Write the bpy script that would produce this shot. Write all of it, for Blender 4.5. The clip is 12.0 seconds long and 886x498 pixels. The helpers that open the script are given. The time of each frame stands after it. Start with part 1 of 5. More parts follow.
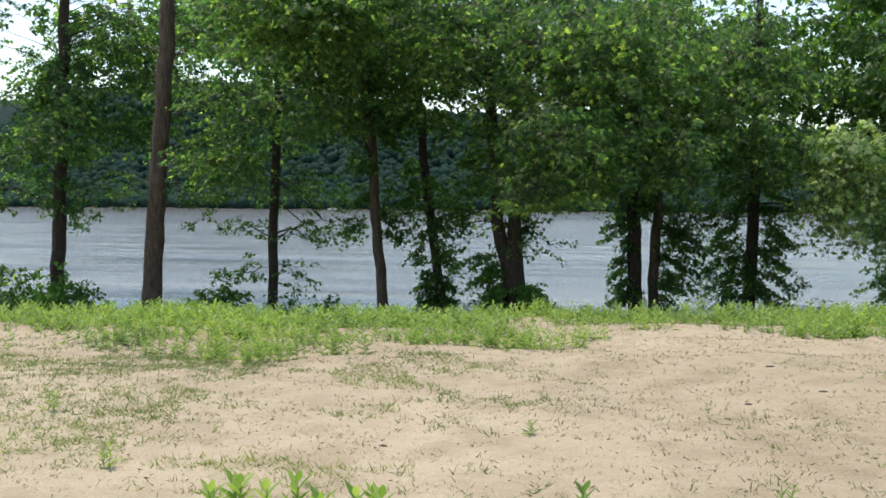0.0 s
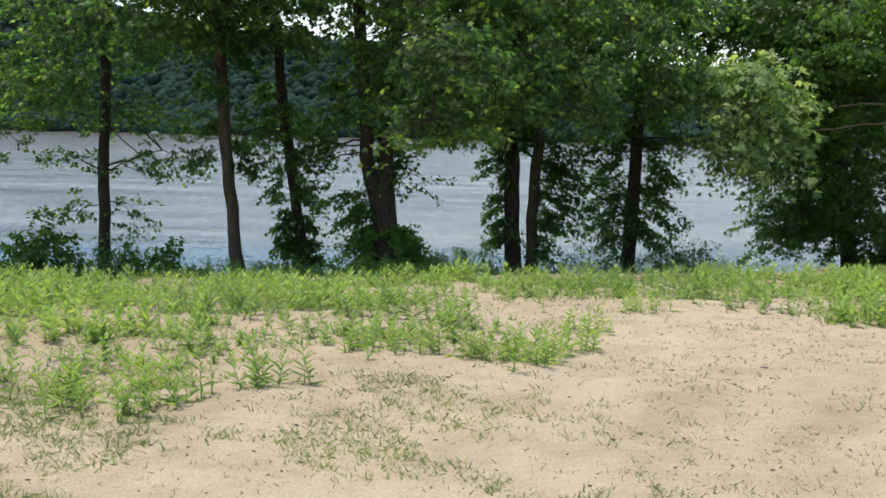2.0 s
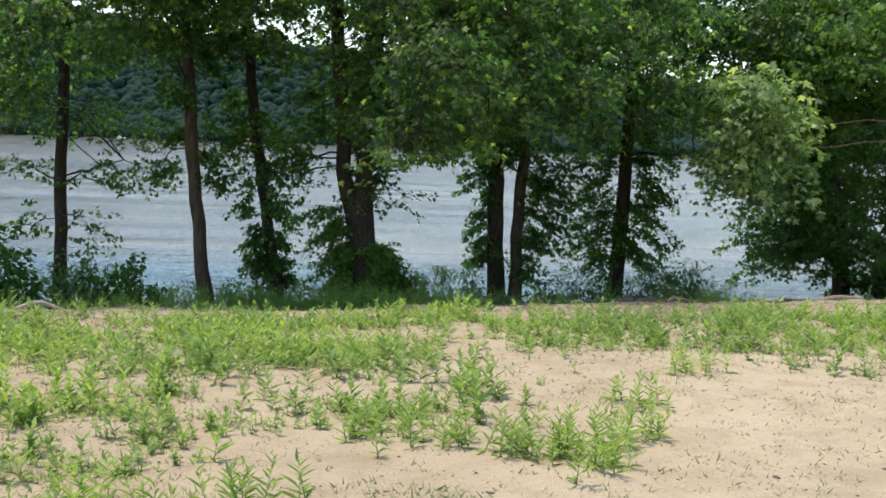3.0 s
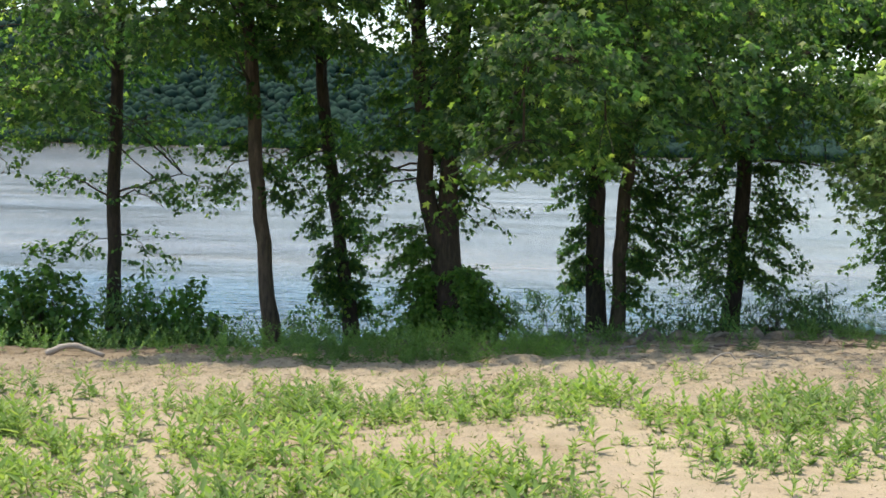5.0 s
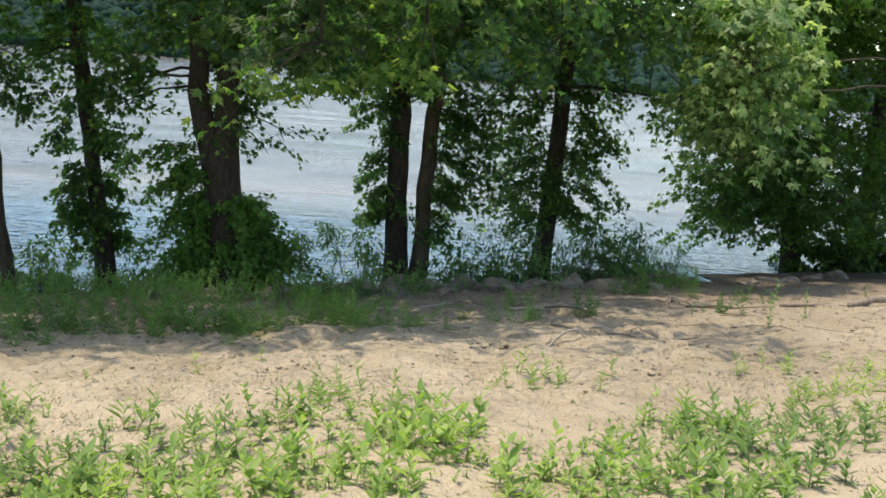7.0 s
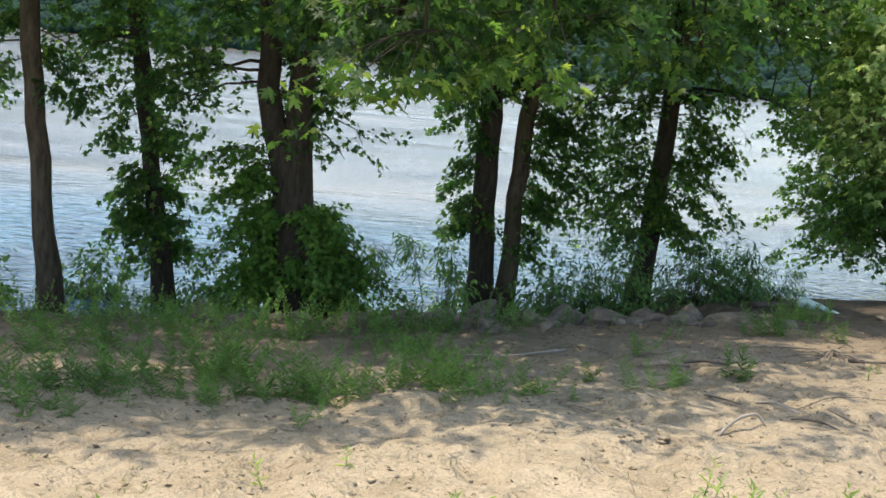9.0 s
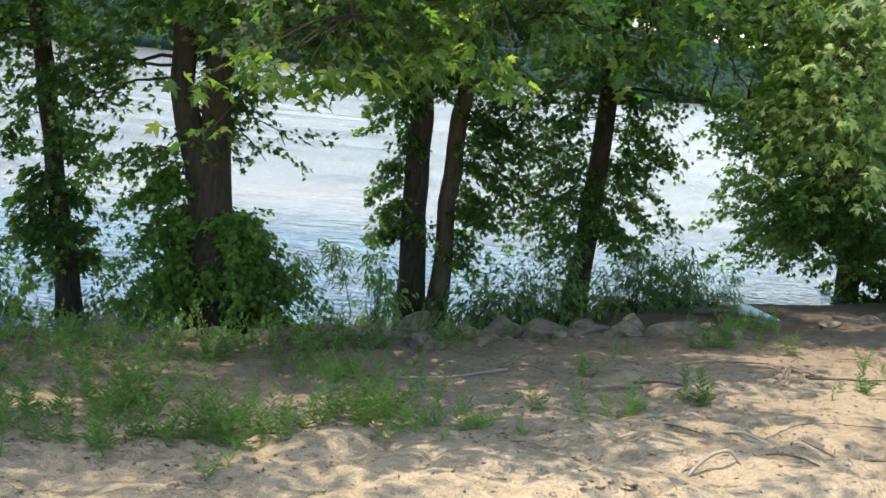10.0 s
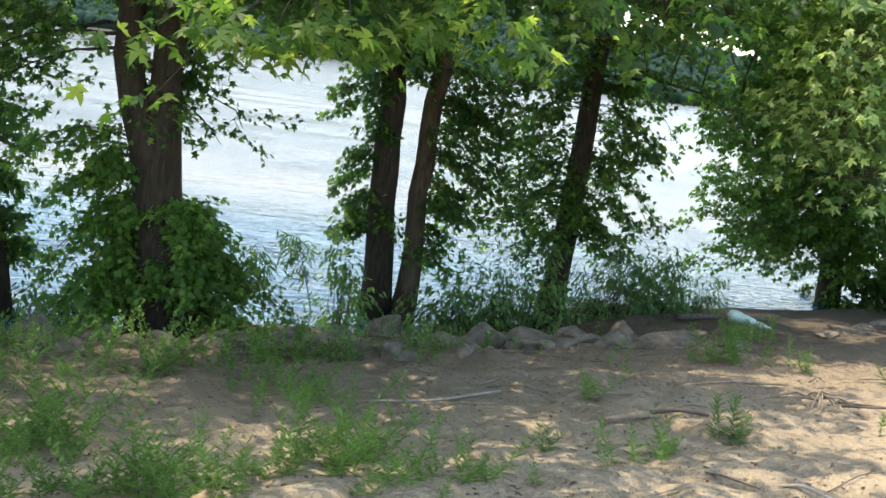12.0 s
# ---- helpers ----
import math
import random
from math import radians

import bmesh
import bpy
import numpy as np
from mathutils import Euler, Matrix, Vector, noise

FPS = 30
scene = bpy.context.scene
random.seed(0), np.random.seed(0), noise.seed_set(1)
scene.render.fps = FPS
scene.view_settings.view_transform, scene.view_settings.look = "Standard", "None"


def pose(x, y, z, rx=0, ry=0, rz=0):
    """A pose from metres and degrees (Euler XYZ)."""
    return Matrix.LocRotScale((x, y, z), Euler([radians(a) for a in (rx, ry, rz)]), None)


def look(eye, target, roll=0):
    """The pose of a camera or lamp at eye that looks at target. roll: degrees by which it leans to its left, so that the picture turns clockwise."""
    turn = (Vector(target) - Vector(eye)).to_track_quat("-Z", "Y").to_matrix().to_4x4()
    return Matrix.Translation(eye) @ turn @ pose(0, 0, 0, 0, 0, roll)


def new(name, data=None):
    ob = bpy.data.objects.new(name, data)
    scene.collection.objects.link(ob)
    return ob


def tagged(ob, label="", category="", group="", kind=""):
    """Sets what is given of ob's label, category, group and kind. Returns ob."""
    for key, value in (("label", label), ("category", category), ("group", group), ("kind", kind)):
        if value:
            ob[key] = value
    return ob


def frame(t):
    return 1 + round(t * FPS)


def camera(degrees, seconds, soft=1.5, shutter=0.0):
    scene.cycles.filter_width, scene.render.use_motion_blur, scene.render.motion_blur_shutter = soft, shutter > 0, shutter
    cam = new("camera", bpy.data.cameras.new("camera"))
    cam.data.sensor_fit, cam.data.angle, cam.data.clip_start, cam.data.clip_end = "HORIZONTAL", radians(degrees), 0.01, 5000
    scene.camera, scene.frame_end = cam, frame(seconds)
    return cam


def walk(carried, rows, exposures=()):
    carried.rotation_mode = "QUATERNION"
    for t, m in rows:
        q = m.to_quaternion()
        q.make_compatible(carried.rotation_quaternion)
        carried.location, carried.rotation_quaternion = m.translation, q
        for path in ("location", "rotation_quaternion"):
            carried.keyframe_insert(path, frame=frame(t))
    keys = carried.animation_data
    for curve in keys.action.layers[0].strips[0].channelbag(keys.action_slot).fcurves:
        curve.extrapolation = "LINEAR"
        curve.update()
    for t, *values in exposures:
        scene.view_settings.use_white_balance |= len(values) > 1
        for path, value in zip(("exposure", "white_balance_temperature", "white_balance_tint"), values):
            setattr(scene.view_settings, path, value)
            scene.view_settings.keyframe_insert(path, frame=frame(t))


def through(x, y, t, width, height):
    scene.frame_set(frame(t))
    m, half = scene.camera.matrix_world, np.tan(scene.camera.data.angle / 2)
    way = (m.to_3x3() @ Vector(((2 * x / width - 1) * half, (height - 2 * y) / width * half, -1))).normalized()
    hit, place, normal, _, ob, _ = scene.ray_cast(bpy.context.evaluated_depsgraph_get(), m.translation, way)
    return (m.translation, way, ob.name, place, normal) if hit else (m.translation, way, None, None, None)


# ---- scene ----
cam = camera(46.0, 12.0, soft=1.6)
PATH = [
    (0, (4.191, -1.152, 4.231), (3.794, 0.806, 4.139), 0.4),
    (0.5, (3.708, -0.399, 4.268), (3.359, 1.568, 4.171), 2.0),
    (1, (3.23, 0.469, 4.295), (2.936, 2.444, 4.181), 2.1),
    (1.5, (2.839, 1.179, 4.341), (2.508, 3.146, 4.194), 2.1),
    (2, (2.577, 2.05, 4.343), (2.509, 4.036, 4.116), 1.2),
    (2.5, (2.338, 2.909, 4.387), (2.36, 4.897, 4.173), 1.3),
    (3, (2.149, 3.747, 4.449), (2.144, 5.736, 4.239), 1.9),
    (3.5, (2.176, 4.575, 4.468), (2.046, 6.564, 4.302), 0.8),
    (3.7, (2.073, 4.84, 4.454), (1.843, 6.817, 4.264), -0.6),
    (5.3, (1.665, 7.631, 4.518), (1.587, 9.619, 4.307), 3.1),
    (5.5, (1.75, 8.055, 4.476), (1.785, 10.039, 4.228), 3.0),
    (6, (1.74, 9.013, 4.408), (1.941, 10.977, 4.093), 3.1),
    (6.5, (1.639, 9.74, 4.422), (1.87, 11.706, 4.136), 5.5),
    (6.7, (1.654, 10.004, 4.388), (1.914, 11.962, 4.072), 4.6),
    (8.3, (1.435, 12.18, 4.37), (1.665, 14.133, 4.003), 5.3),
    (8.5, (1.422, 12.393, 4.337), (1.562, 14.356, 3.983), 5.1),
    (9, (1.356, 12.858, 4.342), (1.495, 14.821, 3.985), 5.5),
    (9.5, (1.341, 13.334, 4.307), (1.637, 15.277, 3.94), 4.0),
    (10, (1.397, 13.887, 4.255), (1.673, 15.838, 3.915), 5.9),
    (10.5, (1.344, 14.288, 4.188), (1.713, 16.219, 3.818), 4.8),
    (11, (1.292, 14.648, 4.142), (1.709, 16.571, 3.783), 5.4),
    (11.5, (1.42, 15.076, 4.071), (1.827, 17.004, 3.727), 4.7),
    (12, (1.332, 15.462, 4.049), (1.696, 17.397, 3.702), 7.5),
]
EXPOSURES = [(0.0, 0.97, 7150, 10), (3.0, 1.08, 7250, 10), (3.6, 1.26, 7300, 10), (5.5, 1.3, 7400, 10), (8.5, 1.4, 7400, 10), (9.5, 1.74, 7550, 12), (10.5, 1.84, 7600, 12), (12.0, 2.02, 7650, 11)]
walk(cam, [(t, look(e, g, r)) for t, e, g, r in PATH], EXPOSURES)

# ---- sky and sun ----
SUN_WAY = Vector((-0.28, 0.13, 0.95)).normalized()
world = bpy.data.worlds.new("sky")
scene.world = world
world.use_nodes = True
wn = world.node_tree
wn.nodes.clear()
sky = wn.nodes.new("ShaderNodeTexSky")
sky.sky_type = "NISHITA"
sky.sun_disc = False
sky.sun_elevation = math.asin(SUN_WAY.z)
sky.sun_rotation = math.atan2(SUN_WAY.x, SUN_WAY.y)
sky.air_density, sky.dust_density, sky.ozone_density = 1.0, 1.1, 1.0
back = wn.nodes.new("ShaderNodeBackground")
back.inputs["Strength"].default_value = 0.15
wout = wn.nodes.new("ShaderNodeOutputWorld")
wn.links.new(sky.outputs[0], back.inputs["Color"])
wn.links.new(back.outputs[0], wout.inputs["Surface"])

sun_lamp = bpy.data.lights.new("sun", "SUN")
sun_lamp.energy, sun_lamp.angle, sun_lamp.color = 1.95, radians(0.75), (1.0, 0.96, 0.89)
sun = new("sun", sun_lamp)
sun.matrix_world = look(SUN_WAY * 60, (0, 0, 0))


WATER_Z = -0.55
FAR_SHORE = 500.0


# ---- materials ----
def nodes_of(name):
    mat = bpy.data.materials.new(name)
    mat.use_nodes = True
    tree = mat.node_tree
    tree.nodes.clear()
    out = tree.nodes.new("ShaderNodeOutputMaterial")
    return mat, tree, out


def add(tree, kind, **sets):
    node = tree.nodes.new(kind)
    for key, value in sets.items():
        node.inputs[key].default_value = value
    return node


def noise_tex(tree, where, scale, detail=4.0, rough=0.55):
    n = add(tree, "ShaderNodeTexNoise", Scale=scale, Detail=detail, Roughness=rough)
    tree.links.new(where, n.inputs["Vector"])
    return n


def ramp(tree, fac, stops):
    r = tree.nodes.new("ShaderNodeValToRGB")
    el = r.color_ramp.elements
    while len(el) < len(stops):
        el.new(0.5)
    for e, (pos, col) in zip(el, stops):
        e.position, e.color = pos, (*col, 1)
    tree.links.new(fac, r.inputs["Fac"])
    return r


def mix_col(tree, fac, a, b, how="MIX"):
    m = tree.nodes.new("ShaderNodeMix")
    m.data_type, m.blend_type = "RGBA", how
    for sock, val in ((m.inputs[0], fac), (m.inputs[6], a), (m.inputs[7], b)):
        if hasattr(val, "links"):
            tree.links.new(val, sock)
        elif isinstance(val, tuple):
            sock.default_value = (*val, 1)
        else:
            sock.default_value = val
    return m.outputs[2]


def coords(tree, scale=(1, 1, 1), turn=0.0):
    c = tree.nodes.new("ShaderNodeNewGeometry")
    m = add(tree, "ShaderNodeMapping", Scale=scale, Rotation=(0, 0, turn))
    tree.links.new(c.outputs["Position"], m.inputs["Vector"])
    return m.outputs[0]


def local(tree, scale=(1, 1, 1)):
    c = tree.nodes.new("ShaderNodeTexCoord")
    m = add(tree, "ShaderNodeMapping", Scale=scale)
    tree.links.new(c.outputs["Object"], m.inputs["Vector"])
    return m.outputs[0]


def bump(tree, height, strength, distance):
    b = add(tree, "ShaderNodeBump", Strength=strength, Distance=distance)
    tree.links.new(height, b.inputs["Height"])
    return b.outputs[0]


def leaf_material(name, stops, glow, through=0.35, rough=0.5, single=False):
    """Leaves: each one its own shade, light passing through the blade."""
    mat, tree, out = nodes_of(name)
    if single:
        chance = tree.nodes.new("ShaderNodeObjectInfo").outputs["Random"]
    else:
        chance = tree.nodes.new("ShaderNodeNewGeometry").outputs["Random Per Island"]
    col = ramp(tree, chance, stops)
    big = noise_tex(tree, coords(tree), 0.35, 2.0)
    tone = ramp(tree, big.outputs["Fac"], [(0.3, (0.62, 0.68, 0.7)), (0.7, (1.3, 1.22, 1.0))])
    base = mix_col(tree, 1.0, col.outputs[0], tone.outputs[0], "MULTIPLY")
    p = add(tree, "ShaderNodeBsdfPrincipled", Roughness=rough)
    p.inputs["Specular IOR Level"].default_value = 0.35
    tr = tree.nodes.new("ShaderNodeBsdfTranslucent")
    warm = mix_col(tree, 1.0, base, glow, "MULTIPLY")
    mix = add(tree, "ShaderNodeMixShader", Fac=through)
    tree.links.new(base, p.inputs["Base Color"])
    tree.links.new(warm, tr.inputs["Color"])
    tree.links.new(p.outputs[0], mix.inputs[1])
    tree.links.new(tr.outputs[0], mix.inputs[2])
    tree.links.new(mix.outputs[0], out.inputs["Surface"])
    return mat


def bark_material(name, dark, light, ridge=18.0, depth=0.03):
    mat, tree, out = nodes_of(name)
    at = coords(tree, (1, 1, 0.22))
    n1 = noise_tex(tree, at, ridge, 6.0, 0.65)
    n2 = noise_tex(tree, coords(tree), 1.6, 3.0)
    c = ramp(tree, n1.outputs["Fac"], [(0.35, dark), (0.68, light)])
    moss = ramp(tree, n2.outputs["Fac"], [(0.45, (1, 1, 1)), (0.72, (0.72, 0.82, 0.6))])
    p = add(tree, "ShaderNodeBsdfPrincipled", Roughness=0.9)
    tree.links.new(mix_col(tree, 1.0, c.outputs[0], moss.outputs[0], "MULTIPLY"), p.inputs["Base Color"])
    tree.links.new(bump(tree, n1.outputs["Fac"], 0.9, depth), p.inputs["Normal"])
    tree.links.new(p.outputs[0], out.inputs["Surface"])
    return mat


def plain_material(name, stops, scale=6.0, rough=0.8, relief=0.01, detail=5.0):
    mat, tree, out = nodes_of(name)
    n = noise_tex(tree, coords(tree), scale, detail)
    f = noise_tex(tree, coords(tree), scale * 7, 3.0)
    c = ramp(tree, n.outputs["Fac"], stops)
    fine = ramp(tree, f.outputs["Fac"], [(0.3, (0.82, 0.82, 0.82)), (0.7, (1.12, 1.12, 1.12))])
    p = add(tree, "ShaderNodeBsdfPrincipled", Roughness=rough)
    tree.links.new(mix_col(tree, 1.0, c.outputs[0], fine.outputs[0], "MULTIPLY"), p.inputs["Base Color"])
    tree.links.new(bump(tree, n.outputs["Fac"], 0.8, relief), p.inputs["Normal"])
    tree.links.new(p.outputs[0], out.inputs["Surface"])
    return mat


def sand_material():
    mat, tree, out = nodes_of("river_sand")
    at = coords(tree)
    wide = noise_tex(tree, at, 0.28, 4.0)
    mid = noise_tex(tree, at, 2.3, 5.0, 0.6)
    prints = noise_tex(tree, at, 4.8, 5.0, 0.58)
    clod = noise_tex(tree, at, 15.0, 3.0, 0.6)
    grain = noise_tex(tree, at, 90.0, 2.0, 0.7)
    c1 = ramp(tree, wide.outputs["Fac"], [(0.32, (0.334, 0.275, 0.195)), (0.7, (0.431, 0.364, 0.266))])
    c2 = ramp(tree, mid.outputs["Fac"], [(0.3, (0.76, 0.73, 0.68)), (0.6, (1.05, 1.04, 1.02))])
    c3 = ramp(tree, grain.outputs["Fac"], [(0.3, (0.76, 0.75, 0.72)), (0.7, (1.14, 1.14, 1.13))])
    base = mix_col(tree, 1.0, mix_col(tree, 1.0, c1.outputs[0], c2.outputs[0], "MULTIPLY"), c3.outputs[0], "MULTIPLY")
    # silt and litter near the bank
    sep = tree.nodes.new("ShaderNodeSeparateXYZ")
    tree.links.new(coords(tree), sep.inputs[0])
    low = add(tree, "ShaderNodeMapRange")
    low.inputs["From Min"].default_value, low.inputs["From Max"].default_value = 1.75, 0.75
    tree.links.new(sep.outputs["Z"], low.inputs["Value"])
    jag = add(tree, "ShaderNodeMath")
    jag.operation = "MULTIPLY_ADD"
    tree.links.new(mid.outputs["Fac"], jag.inputs[0])
    jag.inputs[1].default_value = 0.9
    jag.inputs[2].default_value = -0.45
    both = add(tree, "ShaderNodeMath")
    both.operation, both.use_clamp = "ADD", True
    tree.links.new(low.outputs[0], both.inputs[0])
    tree.links.new(jag.outputs[0], both.inputs[1])
    silt = mix_col(tree, both.outputs[0], base, (0.20, 0.152, 0.104))
    wet = add(tree, "ShaderNodeMapRange")
    wet.inputs["From Min"].default_value, wet.inputs["From Max"].default_value = 0.8, 0.3
    tree.links.new(sep.outputs["Z"], wet.inputs["Value"])
    silt = mix_col(tree, wet.outputs[0], silt, (0.10, 0.08, 0.058))
    # far bank floor painted near-black, as the shadow in gaps between its crowns
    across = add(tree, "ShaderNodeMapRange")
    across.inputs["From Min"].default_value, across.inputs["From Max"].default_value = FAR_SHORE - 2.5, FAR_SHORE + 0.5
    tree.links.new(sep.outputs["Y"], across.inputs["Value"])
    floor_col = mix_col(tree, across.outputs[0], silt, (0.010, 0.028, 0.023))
    p = add(tree, "ShaderNodeBsdfPrincipled", Roughness=0.95)
    p.inputs["Specular IOR Level"].default_value = 0.2
    tree.links.new(floor_col, p.inputs["Base Color"])
    trod = add(tree, "ShaderNodeMapRange")
    trod.inputs["From Min"].default_value, trod.inputs["From Max"].default_value = 13.5, 18.0
    trod.inputs["To Min"].default_value, trod.inputs["To Max"].default_value = 0.25, 0.9
    tree.links.new(sep.outputs["Y"], trod.inputs["Value"])
    b0n = add(tree, "ShaderNodeBump", Strength=1.0, Distance=0.024)
    tree.links.new(clod.outputs["Fac"], b0n.inputs["Height"])
    tree.links.new(trod.outputs[0], b0n.inputs["Strength"])
    b0 = b0n.outputs[0]
    b1n = add(tree, "ShaderNodeBump", Strength=1.0, Distance=0.27)
    tree.links.new(trod.outputs[0], b1n.inputs["Strength"])
    tree.links.new(prints.outputs["Fac"], b1n.inputs["Height"])
    tree.links.new(b0, b1n.inputs["Normal"])
    b1 = b1n.outputs[0]
    b2 = add(tree, "ShaderNodeBump", Strength=0.5, Distance=0.006)
    tree.links.new(grain.outputs["Fac"], b2.inputs["Height"])
    tree.links.new(b1, b2.inputs["Normal"])
    tree.links.new(b2.outputs[0], p.inputs["Normal"])
    tree.links.new(p.outputs[0], out.inputs["Surface"])
    return mat


def water_material():
    mat, tree, out = nodes_of("river_water")

    def span(value, low, high, to_low, to_high):
        m = add(tree, "ShaderNodeMapRange")
        for key, v in (("From Min", low), ("From Max", high), ("To Min", to_low), ("To Max", to_high)):
            m.inputs[key].default_value = v
        tree.links.new(value, m.inputs["Value"])
        return m.outputs[0]

    def times(a, b):
        m = tree.nodes.new("ShaderNodeMath")
        m.operation = "MULTIPLY"
        tree.links.new(a, m.inputs[0])
        tree.links.new(b, m.inputs[1])
        return m.outputs[0]

    small = noise_tex(tree, coords(tree, (0.6, 1.4, 1), 0.12), 2.2, 2.5, 0.55)
    swell = noise_tex(tree, coords(tree, (0.10, 0.26, 1), 0.08), 1.0, 2.5, 0.6)
    swell.inputs["Distortion"].default_value = 0.5
    broad = noise_tex(tree, coords(tree, (0.02, 0.06, 1), 0.05), 1.0, 2.0, 0.5)
    boil = noise_tex(tree, coords(tree, (0.010, 0.075, 1), 0.05), 1.0, 4.0, 0.62)
    sep = tree.nodes.new("ShaderNodeSeparateXYZ")
    tree.links.new(coords(tree), sep.inputs[0])
    p = add(tree, "ShaderNodeBsdfPrincipled", Roughness=0.2, IOR=1.33)
    # silt in the current, in long tongues; smoother slack water along the bank
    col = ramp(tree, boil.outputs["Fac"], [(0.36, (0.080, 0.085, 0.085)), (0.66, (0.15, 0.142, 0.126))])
    # wave crests lightened and troughs darkened in the colour, standing in for shine
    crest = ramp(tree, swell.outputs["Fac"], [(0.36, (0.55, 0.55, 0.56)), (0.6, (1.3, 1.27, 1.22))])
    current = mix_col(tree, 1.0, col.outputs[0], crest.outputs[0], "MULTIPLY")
    wander = tree.nodes.new("ShaderNodeMath")
    wander.operation = "MULTIPLY_ADD"
    tree.links.new(boil.outputs["Fac"], wander.inputs[0])
    wander.inputs[1].default_value = 16.0
    tree.links.new(sep.outputs["Y"], wander.inputs[2])
    # the blue along the bank is mirrored sky put into the base colour
    slack_sky = span(wander.outputs[0], 46, 58, 0, 1)
    tree.links.new(mix_col(tree, slack_sky, (0.045, 0.115, 0.175), current), p.inputs["Base Color"])
    tree.links.new(span(slack_sky, 0, 1, 0.08, 0.2), p.inputs["Roughness"])
    tree.links.new(span(slack_sky, 0, 1, 0.33, 0.42), p.inputs["Specular IOR Level"])
    b0 = add(tree, "ShaderNodeBump", Strength=0.5, Distance=1.2)
    tree.links.new(broad.outputs["Fac"], b0.inputs["Height"])
    b1 = add(tree, "ShaderNodeBump", Strength=0.5, Distance=0.55)
    tree.links.new(swell.outputs["Fac"], b1.inputs["Height"])
    tree.links.new(times(span(boil.outputs["Fac"], 0.38, 0.62, 0.4, 0.9), span(sep.outputs["Y"], 48, 110, 0.45, 1.0)), b1.inputs["Strength"])
    tree.links.new(b0.outputs[0], b1.inputs["Normal"])
    b2 = add(tree, "ShaderNodeBump", Strength=0.3, Distance=0.06)
    tree.links.new(small.outputs["Fac"], b2.inputs["Height"])
    tree.links.new(span(sep.outputs["Y"], 40, 110, 1.0, 0.0), b2.inputs["Strength"])
    tree.links.new(b1.outputs[0], b2.inputs["Normal"])
    tree.links.new(b2.outputs[0], p.inputs["Normal"])
    tree.links.new(p.outputs[0], out.inputs["Surface"])
    return mat


M_SAND = sand_material()
M_WATER = water_material()
M_MAPLE = leaf_material("maple_leaf", [(0.0, (0.024, 0.060, 0.028)), (0.5, (0.048, 0.104, 0.042)), (0.85, (0.085, 0.155, 0.056)), (1.0, (0.2, 0.27, 0.085))], (2.7, 2.9, 1.5), 0.62)
M_SYC = leaf_material("sycamore_leaf", [(0.0, (0.06, 0.13, 0.04)), (0.5, (0.14, 0.245, 0.08)), (1.0, (0.40, 0.49, 0.23))], (1.6, 1.8, 1.0), 0.45)
M_DARKLEAF = leaf_material("ivy_leaf", [(0.0, (0.05, 0.13, 0.032)), (0.6, (0.085, 0.2, 0.046)), (1.0, (0.15, 0.27, 0.06))], (1.6, 1.8, 0.8), 0.4)
M_BUSH = leaf_material("bush_leaf", [(0.0, (0.06, 0.15, 0.06)), (0.6, (0.105, 0.215, 0.08)), (1.0, (0.18, 0.29, 0.10))], (1.5, 1.7, 0.9), 0.35)
M_WEED = leaf_material("weed_leaf", [(0.0, (0.12, 0.215, 0.055)), (0.5, (0.2, 0.315, 0.09)), (1.0, (0.32, 0.41, 0.14))], (1.4, 1.5, 0.8), 0.45)
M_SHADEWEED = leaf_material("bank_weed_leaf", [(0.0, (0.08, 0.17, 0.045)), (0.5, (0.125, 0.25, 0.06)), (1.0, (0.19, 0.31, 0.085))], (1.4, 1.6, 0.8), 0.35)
M_STUBBLE = leaf_material("grass_stubble_blade", [(0.0, (0.15, 0.205, 0.075)), (0.5, (0.21, 0.265, 0.11)), (1.0, (0.31, 0.32, 0.17))], (1.3, 1.4, 0.9), 0.35, 0.7)
M_SEEDLING = leaf_material("seedling_leaf", [(0.0, (0.12, 0.215, 0.055)), (0.5, (0.2, 0.315, 0.09)), (1.0, (0.30, 0.40, 0.13))], (1.4, 1.5, 0.8), 0.45, single=True)
# lighter copy of the maple leaf: sunlight on the near sprigs put into colour
M_SPRIG = leaf_material("sunlit_maple_leaf", [(0.0, (0.065, 0.135, 0.042)), (0.65, (0.12, 0.22, 0.06)), (1.0, (0.29, 0.35, 0.11))], (2.1, 2.2, 1.2), 0.6, single=True)
M_DRY = leaf_material("dry_grass", [(0.0, (0.12, 0.17, 0.055)), (0.5, (0.18, 0.205, 0.09)), (1.0, (0.28, 0.255, 0.15))], (1.2, 1.2, 0.9), 0.3, 0.8)
M_DEEP = leaf_material("deep_maple_leaf", [(0.0, (0.028, 0.076, 0.019)), (0.6, (0.055, 0.125, 0.028)), (1.0, (0.10, 0.19, 0.04))], (2.3, 2.5, 1.1), 0.5)
M_BARK = bark_material("dark_bark", (0.019, 0.013, 0.009), (0.070, 0.048, 0.034))
M_PALEBARK = bark_material("grey_bark", (0.040, 0.027, 0.018), (0.135, 0.096, 0.066), 12.0, 0.015)
M_ROCK = plain_material("bank_rock", [(0.3, (0.072, 0.058, 0.042)), (0.7, (0.225, 0.185, 0.14))], 6.0, 0.9, 0.04)
M_WOOD = plain_material("driftwood", [(0.3, (0.15, 0.11, 0.075)), (0.7, (0.32, 0.25, 0.18))], 14.0, 0.85, 0.006)
M_PALEWOOD = plain_material("bleached_wood", [(0.3, (0.24, 0.205, 0.165)), (0.7, (0.36, 0.32, 0.27))], 14.0, 0.85, 0.004)
